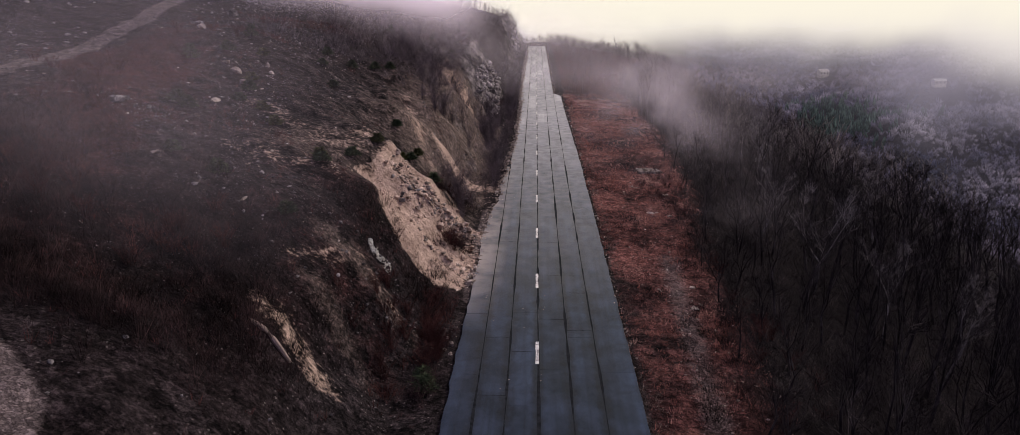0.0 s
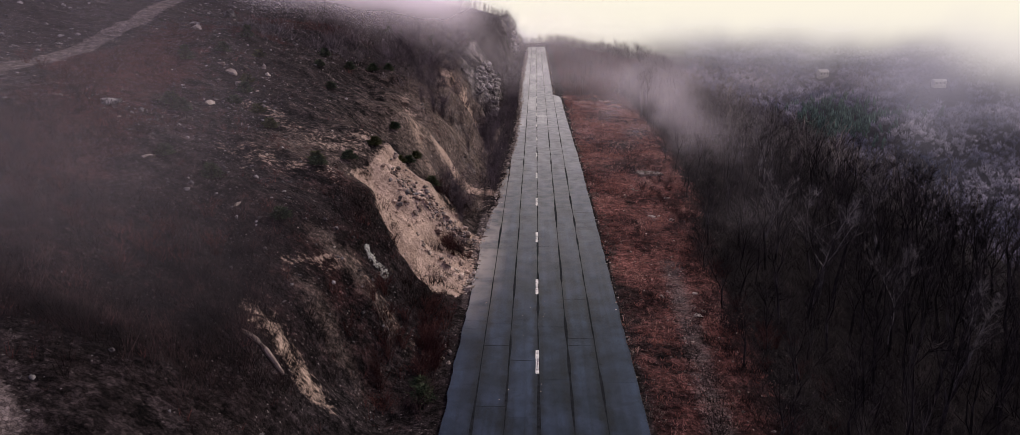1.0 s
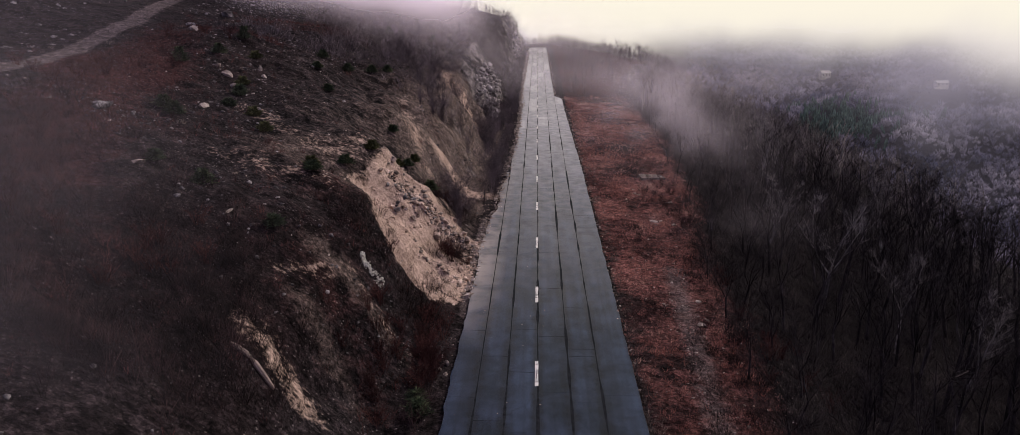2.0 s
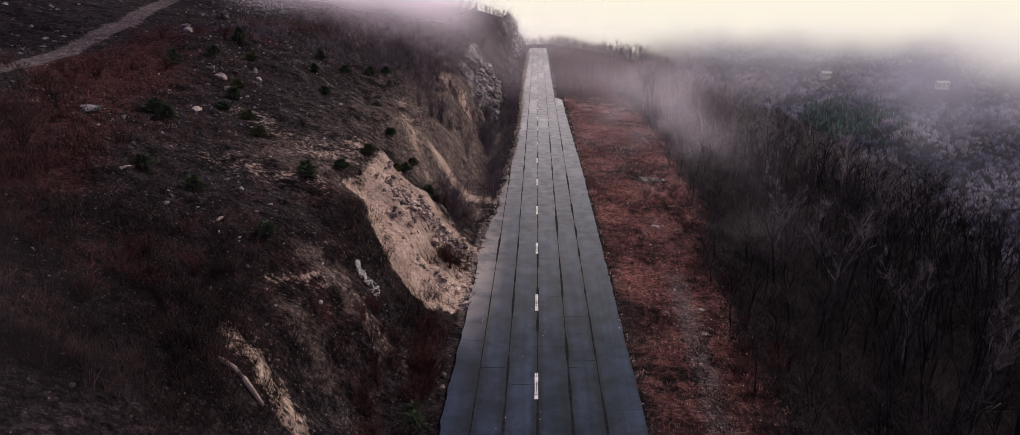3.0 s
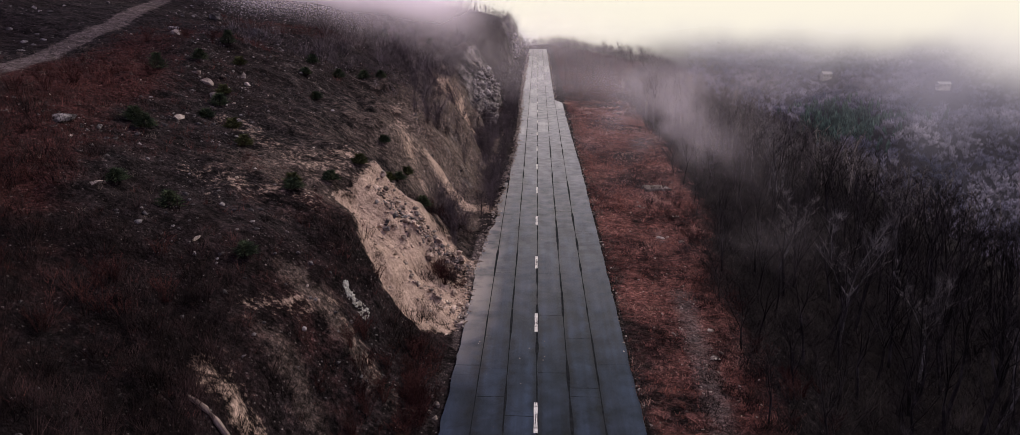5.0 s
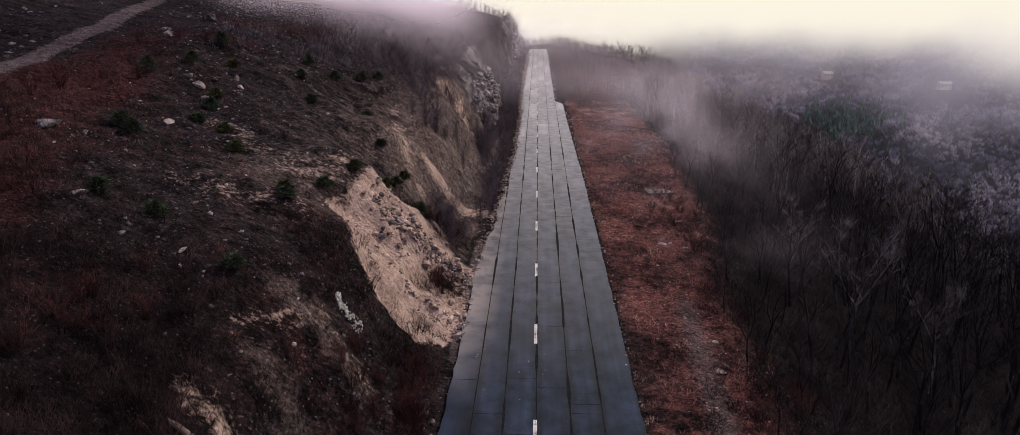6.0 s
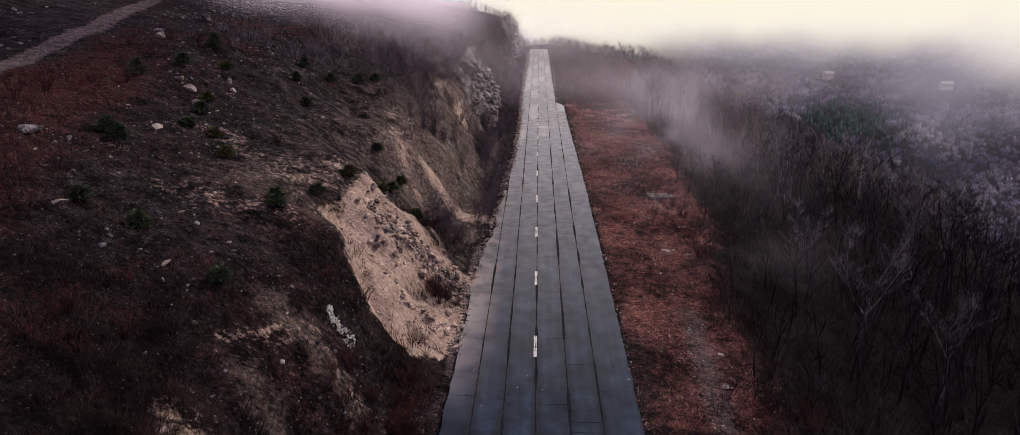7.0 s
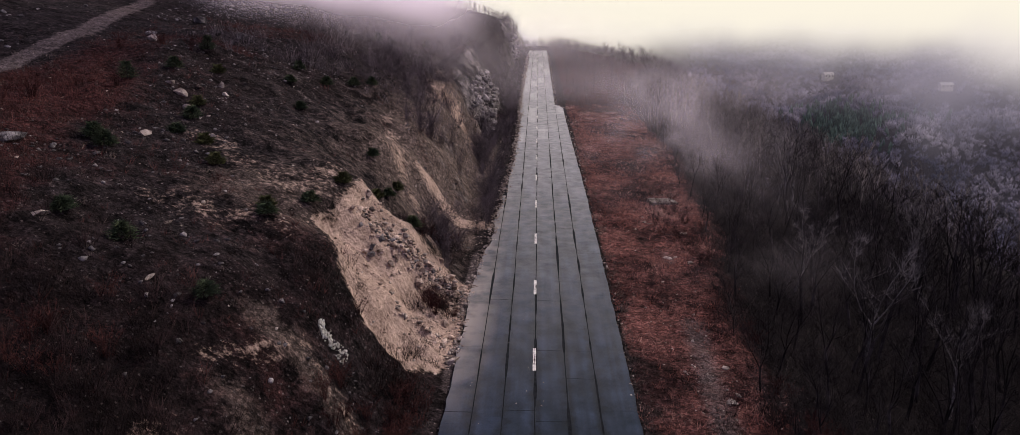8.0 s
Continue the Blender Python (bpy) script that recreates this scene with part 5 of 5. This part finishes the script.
# pale-stemmed trees that stand out in the wood
for x, y, h in [(37, 117, 15), (38.2, 118.5, 14), (36.2, 119.5, 13), (26.5, 66.5, 12), (31.5, 62.5, 10), (33, 55, 9.5), (44, 92, 13), (24, 76, 9)]:
    tr, cr = bare_tree(br, h, h * 0.26, 24, 800, 0.012, 0.09)
    t = tree_thing("bare_tree", tr, cr, PALE_BARK, PALE_BARK, "leafless tree with pale bark among darker trees", "trees of the slope")
    t.matrix_basis = pose(x, y, zat(x, y), 0, 0, br.uniform(0, 360))

for x, y, h in [(-27, 172, 6.5), (-33, 150, 5), (-40, 142, 5.5), (-19, 185, 6), (-30, 128, 4), (-23, 146, 4.5)]:
    tr, cr = bare_tree(br, h, h * 0.3, 14, 260, 0.012, 0.09)
    t = tree_thing("bare_tree", tr, cr, BARK, TWIG, "small leafless tree on the misty hilltop", "trees of the hilltop")
    t.matrix_basis = pose(x, y, zat(x, y), 0, 0, br.uniform(0, 360))

# ---- houses across the valley ----


def box_shape(x0, x1, y0, y1, z0, z1):
    s = Shape()
    s.add([(x, y, z) for z in (z0, z1) for x, y in ((x0, y0), (x1, y0), (x1, y1), (x0, y1))], [(0, 3, 2, 1), (4, 5, 6, 7), (0, 1, 5, 4), (1, 2, 6, 5), (2, 3, 7, 6), (3, 0, 4, 7)])
    return s


PLASTER = shader("pale_siding", [(0.26, 0.24, 0.235), (0.40, 0.37, 0.36)], 3.0, 0.8, 0.1, 0.3)
ROOF_RED = shader("red_roof", [(0.12, 0.055, 0.06), (0.19, 0.095, 0.10)], 2.0, 0.8, 0.2, 0.3)
ROOF_GREY = shader("grey_roof", [(0.2, 0.2, 0.2), (0.36, 0.35, 0.34)], 2.0, 0.8, 0.2, 0.3)
PANE = shader("dark_window", [(0.02, 0.022, 0.025), (0.04, 0.042, 0.045)], 2.0, 0.15, 0.0, 0.3)


def house(x, y, turn, long, deep, high, roof, label):
    base = new("house")
    tagged(base, label, "house", "houses across the valley")
    part("wall", box_shape(-long / 2, long / 2, -deep / 2, deep / 2, -4, high), PLASTER, base)
    s, e = Shape(), 0.6
    s.add([(-long / 2 - e, -deep / 2 - e, high), (long / 2 + e, -deep / 2 - e, high), (long / 2 + e, deep / 2 + e, high), (-long / 2 - e, deep / 2 + e, high),
           (-long / 2 - e, 0, high + deep * 0.4), (long / 2 + e, 0, high + deep * 0.4)], [(0, 1, 5, 4), (2, 3, 4, 5), (0, 4, 3), (1, 2, 5), (3, 2, 1, 0)])
    part("roof", s, roof, base)
    for i in range(3):
        w = -long / 2 + long * (i + 0.5) / 3
        part("window", box_shape(w - 0.8, w + 0.8, -deep / 2 - 0.05, -deep / 2 + 0.05, high * 0.35, high * 0.8), PANE, base)
    base.matrix_basis = pose(x, y, zat(x, y) + 1.5, 0, 0, turn)


house(421, 1105, 10, 14, 9, 5.5, PLASTER, "pale house on the wooded mountainside")
house(499, 935, 5, 15, 7, 4.0, ROOF_GREY, "long grey-roofed house on the wooded mountainside")
house(480, 867, -12, 12, 8, 4.0, ROOF_RED, "red-roofed house on the wooded mountainside")
house(515, 862, 8, 9, 7, 4.0, ROOF_GREY, "small pale house on the wooded mountainside")
pines = [(365 + gr.normal(0, 22), 880 + gr.normal(0, 42)) for _ in range(520)]


def pine(r):
    s = Shape()
    for k in range(9):
        a = r.uniform(0, 6.283)
        s.spike((math.cos(a) * 1.4, math.sin(a) * 1.4, k * 0.8), (-math.cos(a) * 0.6, -math.sin(a) * 0.6, 4.5), 1.0)
    return s


scatter_far("far_pines", [(x, y, zat(x, y), gr.uniform(0.9, 1.7)) for x, y in pines], pine, PINE_GREEN, "dark green pines on the far mountainside", "pines")


# ---- paving slabs and lane markings ----
pr = random.Random(3)
for k in range(6):
    y = -40.0 + pr.uniform(0, 4)
    while y < ROAD_END:
        long = pr.uniform(4.5, 10.5) * (1.7 if y < 62 else 1 if y < 130 else 2.0)
        y1 = min(y + long, ROAD_END)
        x0, x1 = STRIPS[k], STRIPS[k + 1]
        mid = (y + y1) / 2
        outer_left, outer_right = x0 <= left_edge(mid) + 0.05, x1 >= right_edge(mid) - 0.05
        if x1 > left_edge(mid) + 0.3 and x0 < right_edge(mid) - 0.3:
            # pale slabs come thicker up the hill, adding to the painted far paleness
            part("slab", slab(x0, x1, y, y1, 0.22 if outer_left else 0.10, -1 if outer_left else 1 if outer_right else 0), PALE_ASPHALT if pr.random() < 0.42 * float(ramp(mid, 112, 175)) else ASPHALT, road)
        y = y1
dash = 44.42 - 12.17 * 2
while dash < ROAD_END - 5:
    for off in (-0.075, 0.035):
        s = Shape()
        n = 12
        ys = [dash - 3.04 + 3.04 * i / n for i in range(n + 1)]
        w = [0.045 + 0.012 * math.sin(7.1 * i + dash) for i in range(n + 1)]
        v = [(off - a, y, road_z(y) + 0.026) for y, a in zip(ys, w)] + [(off + a, y, road_z(y) + 0.026) for y, a in zip(ys, w)]
        s.add(v, [(i, n + 1 + i, n + 2 + i, i + 1) for i in range(n)])
        part("lane_marking", s, PAINT, road, "worn white dashed line")
    dash += 12.17
# old tar run into the seams, of uneven width
for k in range(1, 6):
    ys = np.arange(-38, ROAD_END - 1, 0.45)
    c = STRIPS[k] + 0.03 * fbm(ys, k * 9.0, 4, 3)
    w = (0.028 + 0.085 * np.clip(0.30 + 1.3 * fbm(ys, k * 31.0, 3.0, 4), 0, 1)) * (1 - 0.5 * ramp(ys, 80, 170))
    s = Shape()
    n = len(ys)
    s.v = [(x - b, y, road_z(y) + 0.0235) for x, y, b in zip(c, ys, w)] + [(x + b, y, road_z(y) + 0.0235) for x, y, b in zip(c, ys, w)]
    s.f = [(i, n + i, n + i + 1, i + 1) for i in range(n - 1) if left_edge(ys[i]) + 0.3 < c[i] < right_edge(ys[i]) - 0.3]
    part("tar_seam", s, JOINT, road, "black tar filling a lane seam")
for i in range(46):
    y = pr.uniform(30, 140)
    k = pr.randrange(6)
    x0, x1 = STRIPS[k] + 0.05, STRIPS[k + 1] - 0.05
    if x0 < left_edge(y) or x1 > right_edge(y) + 0.1:
        continue
    xs = np.linspace(x0, x1, 9)
    dy = 0.05 * fbm(xs, i * 7.0, 0.8, 3)
    w = 0.012 + 0.02 * np.clip(0.4 + fbm(xs, i * 3.0, 0.6, 2), 0, 1)
    s = Shape()
    s.v = [(a, y + d - b, road_z(y + d - b) + 0.0235) for a, d, b in zip(xs, dy, w)] + [(a, y + d + b, road_z(y + d + b) + 0.0235) for a, d, b in zip(xs, dy, w)]
    s.f = [(j, j + 1, 10 + j, 9 + j) for j in range(8)]
    part("tar_crack", s, JOINT, road, "black tar in a cross crack")
